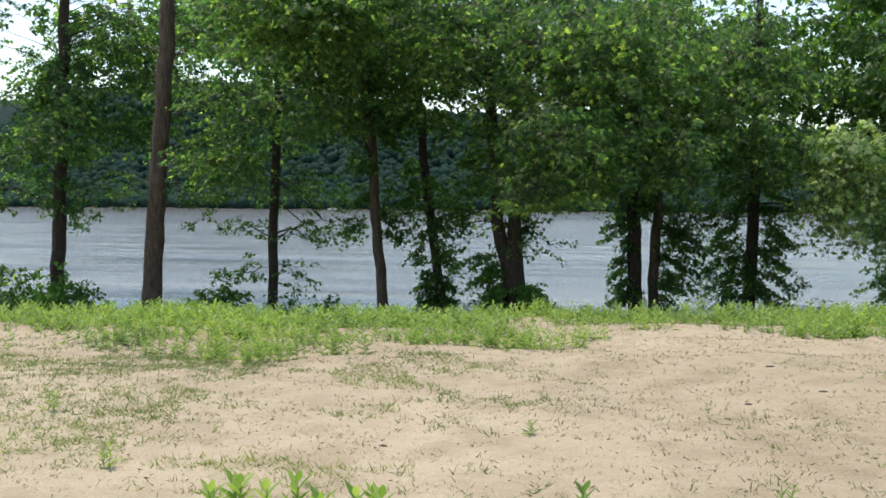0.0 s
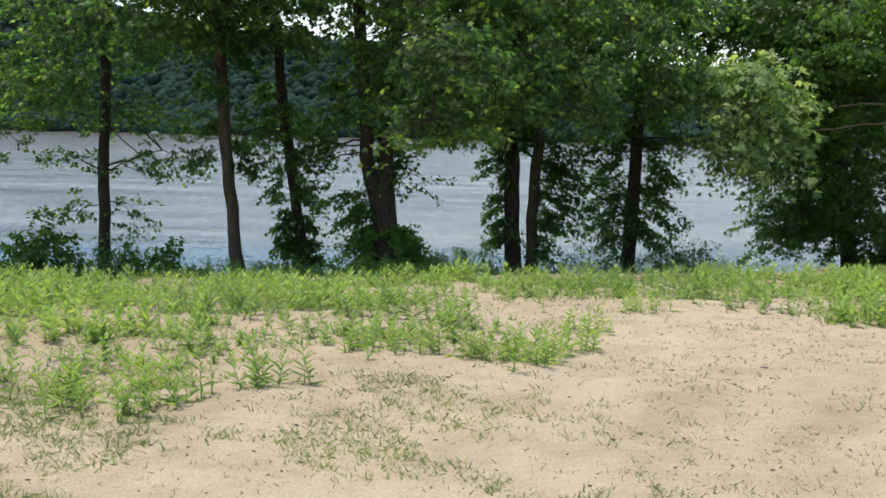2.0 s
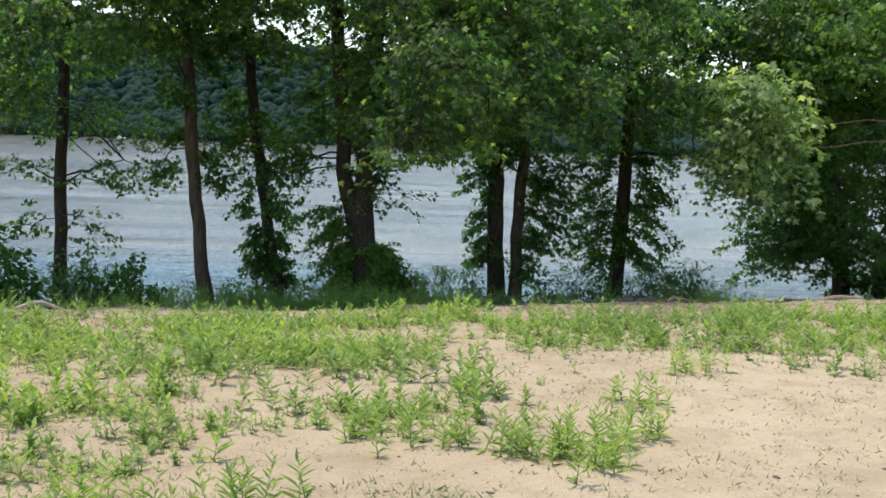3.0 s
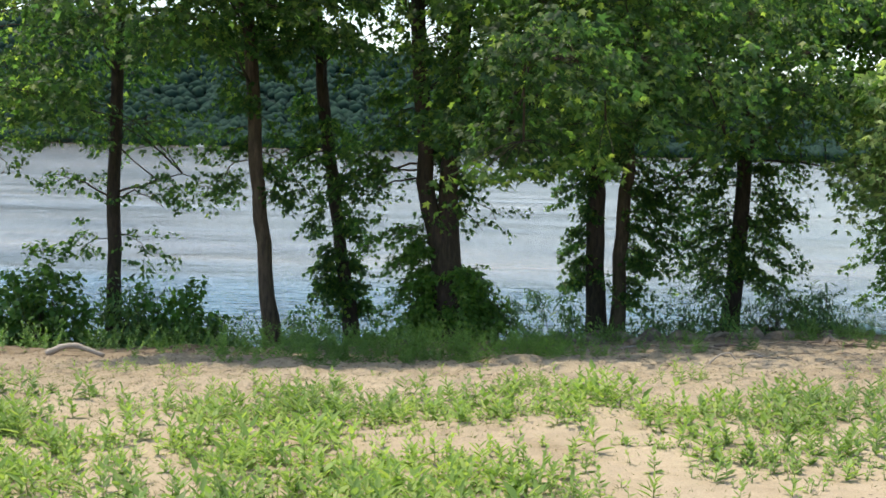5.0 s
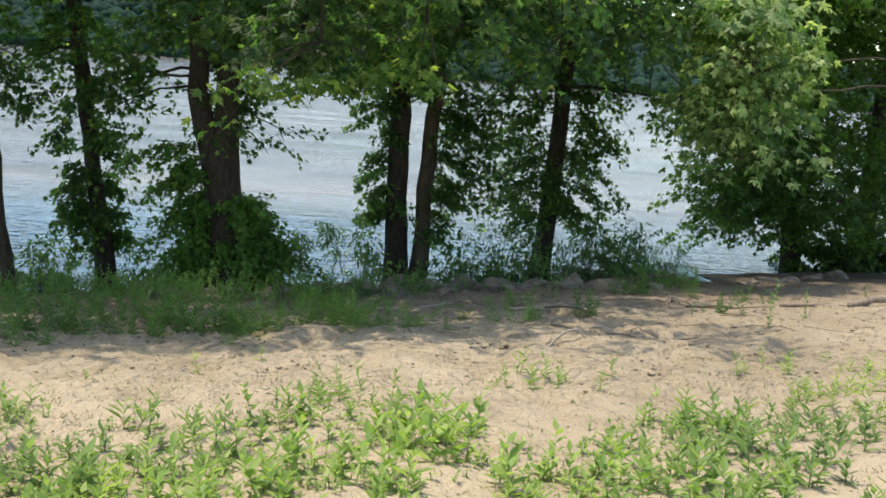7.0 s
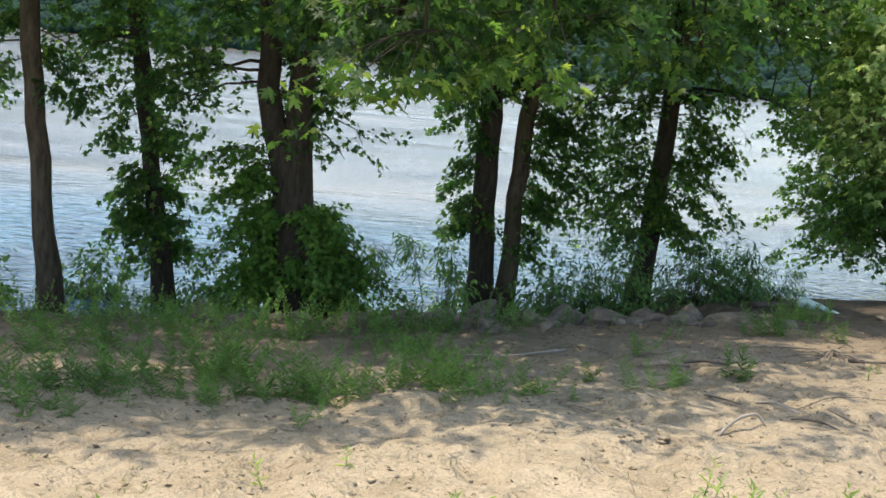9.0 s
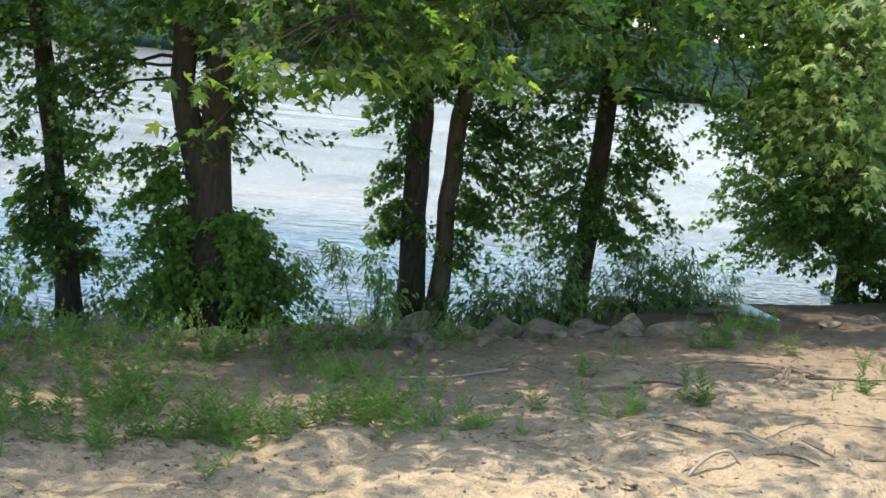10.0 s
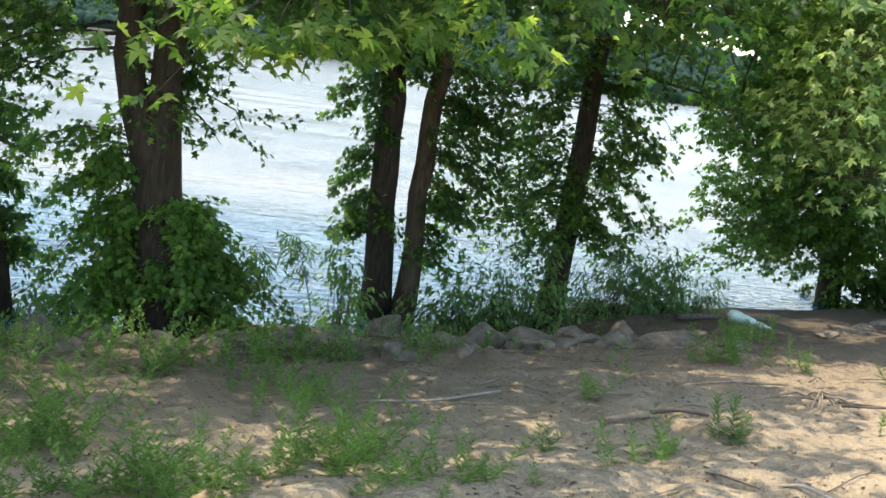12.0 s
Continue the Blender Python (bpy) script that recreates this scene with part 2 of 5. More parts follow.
M_DARKWOOD = plain_material("wet_wood", [(0.3, (0.05, 0.04, 0.03)), (0.7, (0.13, 0.10, 0.08))], 14.0, 0.8, 0.006)
M_LITTER = plain_material("leaf_litter", [(0.3, (0.05, 0.038, 0.028)), (0.7, (0.17, 0.12, 0.08))], 9.0, 0.9, 0.004)
M_PLASTIC = plain_material("pale_plastic", [(0.3, (0.42, 0.60, 0.54)), (0.7, (0.56, 0.70, 0.64))], 4.0, 0.35, 0.004)
M_WHITE = plain_material("white_plastic", [(0.3, (0.66, 0.66, 0.64)), (0.7, (0.78, 0.78, 0.76))], 4.0, 0.5, 0.002)
# the teal puts the haze of distance into the leaf colour
M_FAR = leaf_material("hazed_foliage", [(0.0, (0.028, 0.078, 0.064)), (0.6, (0.033, 0.087, 0.070)), (1.0, (0.040, 0.098, 0.075))], (1.3, 1.3, 1.3), 0.6, 0.95)


# ---- helpers ----
RNG = np.random.default_rng(7)


def lattice(ix, iy, seed):
    h = np.sin(ix * 127.1 + iy * 311.7 + seed * 74.7) * 43758.5453
    return h - np.floor(h)


def soft_noise(x, y, size, seed=0):
    """Smooth value noise from 0 to 1 over cells of that size."""
    x, y = np.asarray(x, float) / size, np.asarray(y, float) / size
    ix, iy = np.floor(x), np.floor(y)
    fx, fy = x - ix, y - iy
    fx, fy = fx * fx * (3 - 2 * fx), fy * fy * (3 - 2 * fy)
    a, b = lattice(ix, iy, seed), lattice(ix + 1, iy, seed)
    c, d = lattice(ix, iy + 1, seed), lattice(ix + 1, iy + 1, seed)
    return (a * (1 - fx) + b * fx) * (1 - fy) + (c * (1 - fx) + d * fx) * fy


PROFILE = [(-3000, 2.4), (-20, 2.6), (0, 2.74), (8.4, 2.78), (9.2, 2.71), (12, 2.62), (15, 2.4), (17.8, 2.1), (19.5, 1.88), (22.7, 1.42), (27.7, 0.6),
           (30, 0.2), (32.5, -0.15), (34.5, -0.5), (36, -0.9), (60, -3)]
CUT_BANK = [(-3000, 0.0), (28.4, 0.0), (29.6, -0.15), (31, -0.37), (33, -0.37), (36, -0.05), (60, 0.0)]


def bank_line(x, y):
    """How far a place lies towards the river: the bank runs askew to y."""
    return np.asarray(y, float) - 0.28 * (np.clip(x, -7, 24) - 3)


def rough_ground(x, y):
    x, y = np.asarray(x, float), np.asarray(y, float)
    v = bank_line(x, y)
    z = np.interp(v, [a for a, _ in PROFILE], [b for _, b in PROFILE])
    z = z + np.clip((8.3 - x) / 1.8, 0, 1) * np.interp(v, [a for a, _ in CUT_BANK], [b for _, b in CUT_BANK])
    hill = np.clip(62 - 0.075 * (x + 150), 26, 72) * (0.8 + 0.4 * soft_noise(x, y, 130, 5))
    rise = np.clip((y - FAR_SHORE) / 160, 0, 1)
    far = np.where(y > FAR_SHORE - 30, -3 + 4 * np.clip((y - FAR_SHORE + 12) / 16, 0, 1) + hill * rise * rise * (3 - 2 * rise), z)
    return np.where(y > 100, far, z)


def footprints(x, y):
    """Old footprints in dry sand: oval pits with a raised rim, one in most cells of an uneven lattice."""
    x, y = np.asarray(x, float), np.asarray(y, float)
    size, deep = 0.44, 0.034
    total = np.zeros(np.broadcast(x, y).shape)
    for dx in (-1, 0, 1):
        for dy in (-1, 0, 1):
            ix, iy = np.floor(x / size) + dx, np.floor(y / size) + dy
            ex, ey = x - (ix + lattice(ix, iy, 71)) * size, y - (iy + lattice(ix, iy, 72)) * size
            a = 6.28 * lattice(ix, iy, 73)
            u, w = ex * np.cos(a) + ey * np.sin(a), ey * np.cos(a) - ex * np.sin(a)
            q = np.sqrt((u / 0.17) ** 2 + (w / 0.09) ** 2)
            total += (lattice(ix, iy, 74) < 0.75) * deep * (0.5 * np.exp(-((q - 1.3) * 2.6) ** 2) - np.exp(-q * q))
    return total


def ground_z(x, y):
    x, y = np.asarray(x, float), np.asarray(y, float)
    z = rough_ground(x, y)
    near = (y < 60).astype(float)
    v = bank_line(x, y)
    lump = 0.10 * (soft_noise(x, y, 2.2, 1) - 0.5) + 0.045 * (soft_noise(x, y, 0.75, 2) - 0.5) + 0.03 * (soft_noise(x, y, 0.33, 3) - 0.5)
    trod = np.clip((v - 15) / 4, 0, 1) * (0.07 * (soft_noise(x, y, 0.46, 4) - 0.5) + 0.05 * (soft_noise(x, y, 0.27, 6) - 0.5))
    step = np.clip(soft_noise(x, y, 0.30, 24) - 0.58, 0, 1) * np.clip((v - 14.5) / 3, 0.25, 1)
    pits = footprints(x, y) * np.clip((v - 11) / 5, 0.12, 1) * np.clip((27.5 - v) / 3, 0, 1)
    return z + near * (lump + trod - 0.22 * step + pits)


def mesh_from(name, verts, tris, smooth=False):
    me = bpy.data.meshes.new(name)
    verts, tris = np.asarray(verts, np.float32), np.asarray(tris, np.int32)
    me.vertices.add(len(verts))
    me.vertices.foreach_set("co", verts.ravel())
    k = tris.shape[1]
    me.loops.add(tris.size)
    me.loops.foreach_set("vertex_index", tris.ravel())
    me.polygons.add(len(tris))
    me.polygons.foreach_set("loop_start", np.arange(0, tris.size, k, dtype=np.int32))
    me.polygons.foreach_set("loop_total", np.full(len(tris), k, np.int32))
    me.update(calc_edges=True)
    if smooth:
        me.polygons.foreach_set("use_smooth", np.ones(len(tris), bool))
    return me


def part(name, me, mat, parent=None, label="", kind=""):
    ob = new(name, me)
    if not me.materials:
        me.materials.append(mat)
    if parent:
        ob.parent = parent
    return tagged(ob, label=label, kind=kind)


def empty(name, place):
    ob = new(name)
    ob.location = place
    ob.empty_display_size = 0.2
    bpy.context.view_layer.update()
    return ob


def tube(points, radii, sides=10, wobble=0.0, seed=0):
    """A tapered tube along points, closed at both ends: vertices and triangles."""
    points, radii = np.asarray(points, float), np.asarray(radii, float)
    n = len(points)
    along = np.gradient(points, axis=0)
    along /= np.linalg.norm(along, axis=1, keepdims=True) + 1e-9
    ref = np.where(np.abs(along[:, 2:3]) > 0.9, [[1.0, 0, 0]], [[0, 0, 1.0]])
    a = np.cross(along, ref)
    a /= np.linalg.norm(a, axis=1, keepdims=True) + 1e-9
    for i in range(1, n):
        p = a[i - 1] - along[i] * (a[i - 1] @ along[i])
        a[i] = p / (np.linalg.norm(p) + 1e-9)
    b = np.cross(along, a)
    ang = np.arange(sides) * 2 * np.pi / sides
    rr = radii[:, None] * (1 + wobble * (soft_noise(np.arange(n)[:, None] * 1.7 + 0 * ang, np.cos(ang)[None] * 3 + np.sin(ang)[None] * 5, 1.0, seed) - 0.5))
    ring = points[:, None] + rr[..., None] * (np.cos(ang)[None, :, None] * a[:, None] + np.sin(ang)[None, :, None] * b[:, None])
    verts = np.concatenate([ring.reshape(-1, 3), points[:1], points[-1:]])
    i, j = np.meshgrid(np.arange(n - 1), np.arange(sides), indexing="ij")
    p, q = (i * sides + j).ravel(), (i * sides + (j + 1) % sides).ravel()
    tris = [np.stack([p, q, q + sides], 1), np.stack([p, q + sides, p + sides], 1)]
    k = np.arange(sides)
    tris.append(np.stack([np.full(sides, n * sides), (k + 1) % sides, k], 1))
    tris.append(np.stack([np.full(sides, n * sides + 1), (n - 1) * sides + k, (n - 1) * sides + (k + 1) % sides], 1))
    return verts, np.concatenate(tris)


def joined(pieces):
    verts, tris, at = [], [], 0
    for v, t in pieces:
        verts.append(v)
        tris.append(t + at)
        at += len(v)
    return np.concatenate(verts), np.concatenate(tris)


def fan(outline, cup):
    """A leaf blade: its outline round a raised midrib, as vertices (side, along, up) and triangles."""
    pts = [(x, y, cup * abs(x)) for x, y in outline]
    pts.append((0, 0.42, 0.0))
    c, n = len(pts) - 1, len(outline)
    return np.array(pts, float), np.array([(c, i, (i + 1) % n) for i in range(n)])


LOBED = fan([(0, 0), (0.40, 0.04), (0.22, 0.27), (0.52, 0.58), (0.15, 0.56), (0, 1.0), (-0.15, 0.56), (-0.52, 0.58), (-0.22, 0.27), (-0.40, 0.04)], -0.28)
MAPLE = fan([(0, 0), (0.34, -0.03), (0.19, 0.15), (0.31, 0.24), (0.45, 0.38), (0.62, 0.66), (0.34, 0.53), (0.13, 0.45), (0.22, 0.70), (0.09, 0.74), (0, 1.06),
             (-0.09, 0.74), (-0.22, 0.70), (-0.13, 0.45), (-0.34, 0.53), (-0.62, 0.66), (-0.45, 0.38), (-0.31, 0.24), (-0.19, 0.15), (-0.34, -0.03)], -0.3)
IVY = (np.array([(0, 0, 0), (0.42, 0.12, -0.1), (0.34, 0.58, -0.08), (0, 1, -0.16), (-0.34, 0.58, -0.08), (-0.42, 0.12, -0.1)], float), np.array([(0, 1, 2), (0, 2, 3), (0, 3, 4), (0, 4, 5)]))
SMALL = (np.array([(0, 0, 0), (0.46, 0.42, -0.14), (0.13, 0.5, -0.02), (0, 1, -0.12), (-0.13, 0.5, -0.02), (-0.46, 0.42, -0.14)], float), np.array([(0, 1, 2), (0, 2, 3), (0, 3, 4), (0, 4, 5)]))
OVAL = (np.array([(0, 0, 0), (0.24, 0.4, -0.06), (0, 1, -0.2), (-0.24, 0.4, -0.06)], float), np.array([(0, 1, 2), (0, 2, 3)]))
BROADWEED = (np.array([(0, 0, 0), (0.2, 0.35, 0.02), (0.13, 0.7, -0.05), (0, 1, -0.14), (-0.13, 0.7, -0.05), (-0.2, 0.35, 0.02)], float), np.array([(0, 1, 2), (0, 2, 3), (0, 3, 4), (0, 4, 5)]))
KITE = (np.array([(0, 0, 0), (0.4, 0.45, -0.1), (0, 1, -0.15), (-0.4, 0.45, -0.1)], float), np.array([(0, 1, 2), (0, 2, 3)]))
LANCE = (np.array([(0, 0, 0), (0.10, 0.3, 0.02), (0.07, 0.65, -0.06), (0, 1, -0.22), (-0.07, 0.65, -0.06), (-0.10, 0.3, 0.02)], float), np.array([(0, 1, 2), (0, 2, 3), (0, 3, 4), (0, 4, 5)]))

# a narrow leaf with paired leaflets along its rib
FROND = (np.array([(0, 0, 0), (0.012, 0.5, 0.01), (0, 1, -0.2)] + [(k * 0.27 * (1 - 0.5 * u), u + 0.14, -0.06 - 0.1 * u) for u in (0.2, 0.4, 0.6, 0.8) for k in (-1, 1)] + [(0, u, -0.12 * u) for u in (0.14, 0.34, 0.54, 0.74)] + [(0, u, -0.12 * u) for u in (0.26, 0.46, 0.66, 0.86)], float),
         np.array([(0, 1, 2)] + [(11 + i, 3 + 2 * i + j, 15 + i) for i in range(4) for j in (0, 1)]))


def unit(a):
    return a / (np.linalg.norm(a, axis=-1, keepdims=True) + 1e-9)


def blades(p, tip, up, size, shape):
    """Leaves at points p with the way of the tip and the upper side: one mesh's vertices and triangles."""
    tv, tt = shape
    tip = unit(tip)
    side = unit(np.cross(tip, up))
    up = np.cross(side, tip)
    v = p[:, None] + size[:, None, None] * (tv[None, :, 0:1] * side[:, None] + tv[None, :, 1:2] * tip[:, None] + tv[None, :, 2:3] * up[:, None])
    t = tt[None] + (np.arange(len(p)) * len(tv))[:, None, None]
    return v.reshape(-1, 3), t.reshape(-1, 3)


def sprays(rng, starts, ways, lengths, count, size, droop=0.35, spread=0.22):
    """Leafy twigs: leaves in pairs along each twig. Returns leaf points, tips, uppers and sizes, and the twigs' ends."""
    m = len(starts)
    ways = unit(ways)
    s = (np.arange(count)[None] + rng.random((m, count))) / count
    flat = unit(np.cross(ways, [[0, 0, 1.0]]))
    sag = -droop * (s * s)[..., None] * lengths[:, None, None] * np.array([0, 0, 1.0])
    hand = rng.choice([-1.0, 1.0], (m, count))[..., None]
    off = hand * rng.random((m, count, 1)) * spread
    p = starts[:, None] + ways[:, None] * (s * lengths[:, None])[..., None] + sag + flat[:, None] * off
    p += rng.normal(0, 0.05, p.shape)
    tip = ways[:, None] * 0.6 + flat[:, None] * hand * 0.7 + rng.normal(0, 0.35, p.shape) + np.array([0, 0, -0.9])
    up = np.array([0, 0, 1.0]) + rng.normal(0, 0.42, p.shape)
    sz = size * (0.65 + 0.7 * rng.random((m, count)))
    ends = starts + ways * lengths[:, None] + np.array([0, 0, -1.0]) * (droop * lengths)[:, None]
    return p.reshape(-1, 3), tip.reshape(-1, 3), up.reshape(-1, 3), sz.ravel(), ends


def twig_tubes(starts, ends, r):
    """Thin three-sided twigs from start to end."""
    way = unit(ends - starts)
    a = unit(np.cross(way, [[0.31, 0.2, 0.93]]))
    b = np.cross(way, a)
    ring = []
    for k in range(3):
        c, s = math.cos(k * 2.094), math.sin(k * 2.094)
        ring.append(starts + r * (c * a + s * b))
    v = np.stack([*ring, ends], 1)
    t = np.array([(0, 1, 3), (1, 2, 3), (2, 0, 3)])[None] + (np.arange(len(starts)) * 4)[:, None, None]
    return v.reshape(-1, 3), t.reshape(-1, 3)


def curve_points(p0, way, length, rise, droop, n=7, wander=0.12, rng=RNG):
    s = np.linspace(0, 1, n)[:, None]
    way = np.array([way[0], way[1], 0.0])
    way /= np.linalg.norm(way) + 1e-9
    pts = np.asarray(p0) + way * s * length + np.array([0, 0, 1.0]) * (rise * s - droop * s * s) * length
    pts[1:] += rng.normal(0, wander, (n - 1, 3)) * np.array([1, 1, 0.6]) * np.minimum(1, length / 4)
    return pts


# ---- ground and water ----
def spaced(lo, fine_lo, fine_hi, hi, step, grow=1.35):
    mid = list(np.arange(fine_lo, fine_hi + step / 2, step))
    left, x, d = [], fine_lo, step
    while x > lo:
        d *= grow
        x -= d
        left.append(max(x, lo))
    right, x, d = [], mid[-1], step
    while x < hi:
        d *= grow
        x += d
        right.append(min(x, hi))
    return np.array(left[::-1] + mid + right)


gx = spaced(-2600, -4, 9, 2600, 0.09, 1.12)
gy = np.concatenate([spaced(-2600, 4.0, 29, 470, 0.09, 1.12), np.arange(476, 700, 14.0), np.array([760, 900, 1200, 1800, 2600])])
GX, GY = np.meshgrid(gx, gy, indexing="ij")
GZ = ground_z(GX, GY)
ny = len(gy)
ii, jj = np.meshgrid(np.arange(len(gx) - 1), np.arange(ny - 1), indexing="ij")
q = (ii * ny + jj).ravel()
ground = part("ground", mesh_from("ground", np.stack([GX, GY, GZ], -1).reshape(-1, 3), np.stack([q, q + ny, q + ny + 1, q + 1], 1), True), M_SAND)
tagged(ground, "pale dry river sand sloping to a silty shaded bank", "ground", kind="structure")

wv = np.array([(-2600, 20, WATER_Z), (2600, 20, WATER_Z), (2600, FAR_SHORE + 8, WATER_Z), (-2600, FAR_SHORE + 8, WATER_Z)], float)
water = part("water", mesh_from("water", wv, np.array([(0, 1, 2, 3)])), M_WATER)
tagged(water, "wide muddy grey river with small ripples reflecting sky", "river", kind="structure")


# ---- far bank woods ----
def far_woods():
    """Hillside trees as lumpy rounded crowns, too far off to tell leaves."""
    rng = np.random.default_rng(21)
    ico = bmesh.new()
    bmesh.ops.create_icosphere(ico, subdivisions=1, radius=1.0)
    iv = np.array([v.co[:] for v in ico.verts])
    it = np.array([[v.index for v in f.verts] for f in ico.faces])
    ico.free()
    n = 13000
    x = rng.uniform(-400, 440, n)
    y = FAR_SHORE + 1 + 190 * rng.random(n) ** 1.5
    r = rng.uniform(2.0, 4.4, n)
    z = rough_ground(x, y) + r * 0.4
    shape = 1 + 0.45 * (rng.random((n, len(iv))) - 0.5)
    tall = np.stack([r, r, r * rng.uniform(0.7, 1.1, n)], 1)
    v = np.stack([x, y, z], 1)[:, None] + iv[None] * shape[..., None] * tall[:, None]
    t = it[None] + (np.arange(n) * len(iv))[:, None, None]
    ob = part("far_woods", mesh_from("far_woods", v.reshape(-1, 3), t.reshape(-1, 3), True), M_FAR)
    tagged(ob, "wooded hillside on the opposite bank, blue-green haze in its leaf colour", "woods", kind="stuff")


far_woods()


# ---- trees on the bank ----
SPRIG_LEAF = mesh_from("leaf", *MAPLE)


def make_tree(name, label, path, radii, bark, leaf, limbs=(), trunk_leaf=(), crown=None, leaf_size=0.15, shape=LOBED, seed=0, per=17, bare=4.0, fork=None, tops=22, sprigs=(), more=(), outer=0.3):
    """A tree: trunk along path; low limbs as (height, heading in degrees from +x, length, rise, droop);
    trunk_leaf: shoots straight from the trunk as (low, high, sprays, length);
    crown: middle x and y, half widths, lowest and highest leaves, and how many boughs fill it."""
    rng = np.random.default_rng(100 + seed)
    path = np.asarray(path, float)
    top = empty(name, path[0])
    inv = np.asarray(path[0])
    hs = np.linspace(path[0][2], path[-1][2], 26)
    fine = np.stack([np.interp(hs, path[:, 2], path[:, k]) for k in range(3)], 1)
    fine[1:, :2] += rng.normal(0, 0.02, (25, 2))
    rad = np.interp(hs, path[:, 2], radii)
    rad[0] *= 1.3
    rad[1] *= 1.06
    fine[0, 2] = min(fine[0, 2], float(ground_z(path[0][0], path[0][1]))) - 0.25
    v, t = tube(fine, rad, 14, 0.22, seed)
    part("trunk", mesh_from("trunk", v - inv, t, True), bark, top)
    if fork is not None:
        fp = np.asarray(fork[0], float)
        fh = np.linspace(fp[0][2], fp[-1][2], 14)
        ff = np.stack([np.interp(fh, fp[:, 2], fp[:, k]) for k in range(3)], 1)
        v, t = tube(ff, np.interp(fh, fp[:, 2], fork[1]), 12, 0.2, seed + 1)
        part("second_trunk", mesh_from("second_trunk", v - inv, t, True), bark, top)
    st, wy, ln, branch = [], [], [], []

    def trunk_at(h):
        return np.array([np.interp(h, path[:, 2], path[:, i]) for i in range(3)])

    def leafy(centre, n, size, out, length):
        sp = centre + rng.normal(0, 1, (n, 3)) * size
        ww = unit(sp - centre) + out * 0.7 + rng.normal(0, 0.3, (n, 3))
        ww[:, 2] *= 0.5
        st.append(sp)
        wy.append(ww)
        ln.append(rng.uniform(0.6, 1.2, n) * length)
        branch.append(twig_tubes(np.repeat(centre[None], n, 0), sp, 0.007))

    arms = []
    for h, az, length, rise, droop in limbs:
        way = np.array([math.cos(radians(az)), math.sin(radians(az)), 0])
        pts = curve_points(trunk_at(h), way, length, rise, droop, 8, 0.12, rng)
        arms.append(pts[2:])
        v, t = tube(pts, np.linspace(min(0.042, 0.010 * length + 0.010), 0.007, 8), 6)
        part("limb", mesh_from("limb", v - inv, t, True), bark, top)
        for i in range(max(3, int(length * 2.6))):
            s = outer + (1 - outer) * rng.random()
            a = np.array([np.interp(s, np.linspace(0, 1, 8), pts[:, c]) for c in range(3)])
            leafy(a + rng.normal(0, 0.14, 3), 4, np.array([0.26, 0.26, 0.16]), way, 0.45)
    made = 0
    volumes = [crown] if crown else []
    if crown and tops:
        volumes.append((float(trunk_at(9)[0]), float(trunk_at(9)[1]) + 5.6, 3.8, 6.2, 8.8, 12.4, int(tops * 0.9)))
    for cx, cy, rx, ry, zlo, zhi, boughs in volumes + list(more):
        for _ in range(boughs):
            zn = rng.random() ** 1.15
            z = zlo + (zhi - zlo) * zn
            width = np.interp(zn, [0, 0.1, 0.4, 0.75, 1], [0.82, 0.92, 1.0, 0.7, 0.3])
            a, rr = rng.uniform(0, 2 * np.pi), math.sqrt(rng.uniform(0.05, 1.0))
            c = np.array([cx + rx * width * rr * math.cos(a), cy + ry * (width * rr * math.sin(a) + (0.7 if ry > 5.9 else 0.3) * zn), z])
            if soft_noise(c[0] + 40, c[2] * 1.3, 1.5, 30 + seed) + 0.25 * rng.random() < 0.5:
                continue
            dist = float(np.hypot(*(c - trunk_at(z))[:2]))
            p0 = trunk_at(max(bare, z - 0.12 * dist - 0.25))
            hold = np.concatenate(arms) if arms else np.zeros((0, 3))
            hold = hold[np.abs(hold[:, 2] - z) < 1.8]
            if dist > 3.2 and len(hold):
                p0 = hold[np.argmin(np.linalg.norm((hold - c) * [1, 1, 2.4], axis=1) * rng.uniform(0.75, 1.3, len(hold)))]
            u = np.linspace(0, 1, 7)[:, None]
            pts = p0 + (c - p0) * u + np.array([0, 0, 0.08 * dist]) * (4 * u * (1 - u))
            pts[1:-1] += rng.normal(0, 0.07, (5, 3))
            tv = tube(pts, np.linspace(0.007 + 0.003 * min(dist, 4), 0.004, 7), 5)
            if 2.2 < dist < 6 and made < 14 and z < 10:
                part("limb", mesh_from("limb", tv[0] - inv, tv[1], True), bark, top)
                made += 1
            else:
                branch.append(tv)
            out = unit(c - trunk_at(z))
            leafy(c, 14, np.array([0.42, 0.42, 0.22]), out, 0.5)
            leafy(pts[4] + rng.normal(0, 0.1, 3), 4, np.array([0.3, 0.3, 0.2]), out, 0.5)
    for x, y, z, n in sprigs:
        c = np.array([x, y, z])
        hold = np.concatenate(arms)
        p0 = hold[np.argmin(np.linalg.norm(hold - c, axis=1))]
        u = np.linspace(0, 1, 6)[:, None]
        v, t = tube(p0 + (c - p0) * u + np.array([0, 0, 0.1]) * (4 * u * (1 - u)), np.linspace(0.009, 0.003, 6), 5)
        sprig = part("sprig", mesh_from("sprig", v - inv, t, True), bark, top)
        for _ in range(8 * n):
            place = c - inv + rng.normal(0, 1, 3) * [0.15, 0.13, 0.08]
            ta = rng.uniform(0, 2 * np.pi)
            tip = Vector((math.cos(ta), math.sin(ta), rng.uniform(-1.4, -0.2))).normalized()
            side = tip.cross(Vector((0, 0, 1)) + Vector(rng.normal(0, 0.35, 3))).normalized()
            turn = Matrix((side, tip, side.cross(tip))).transposed().to_4x4()
            leaf_ob = part("leaf", SPRIG_LEAF, M_SPRIG, sprig)
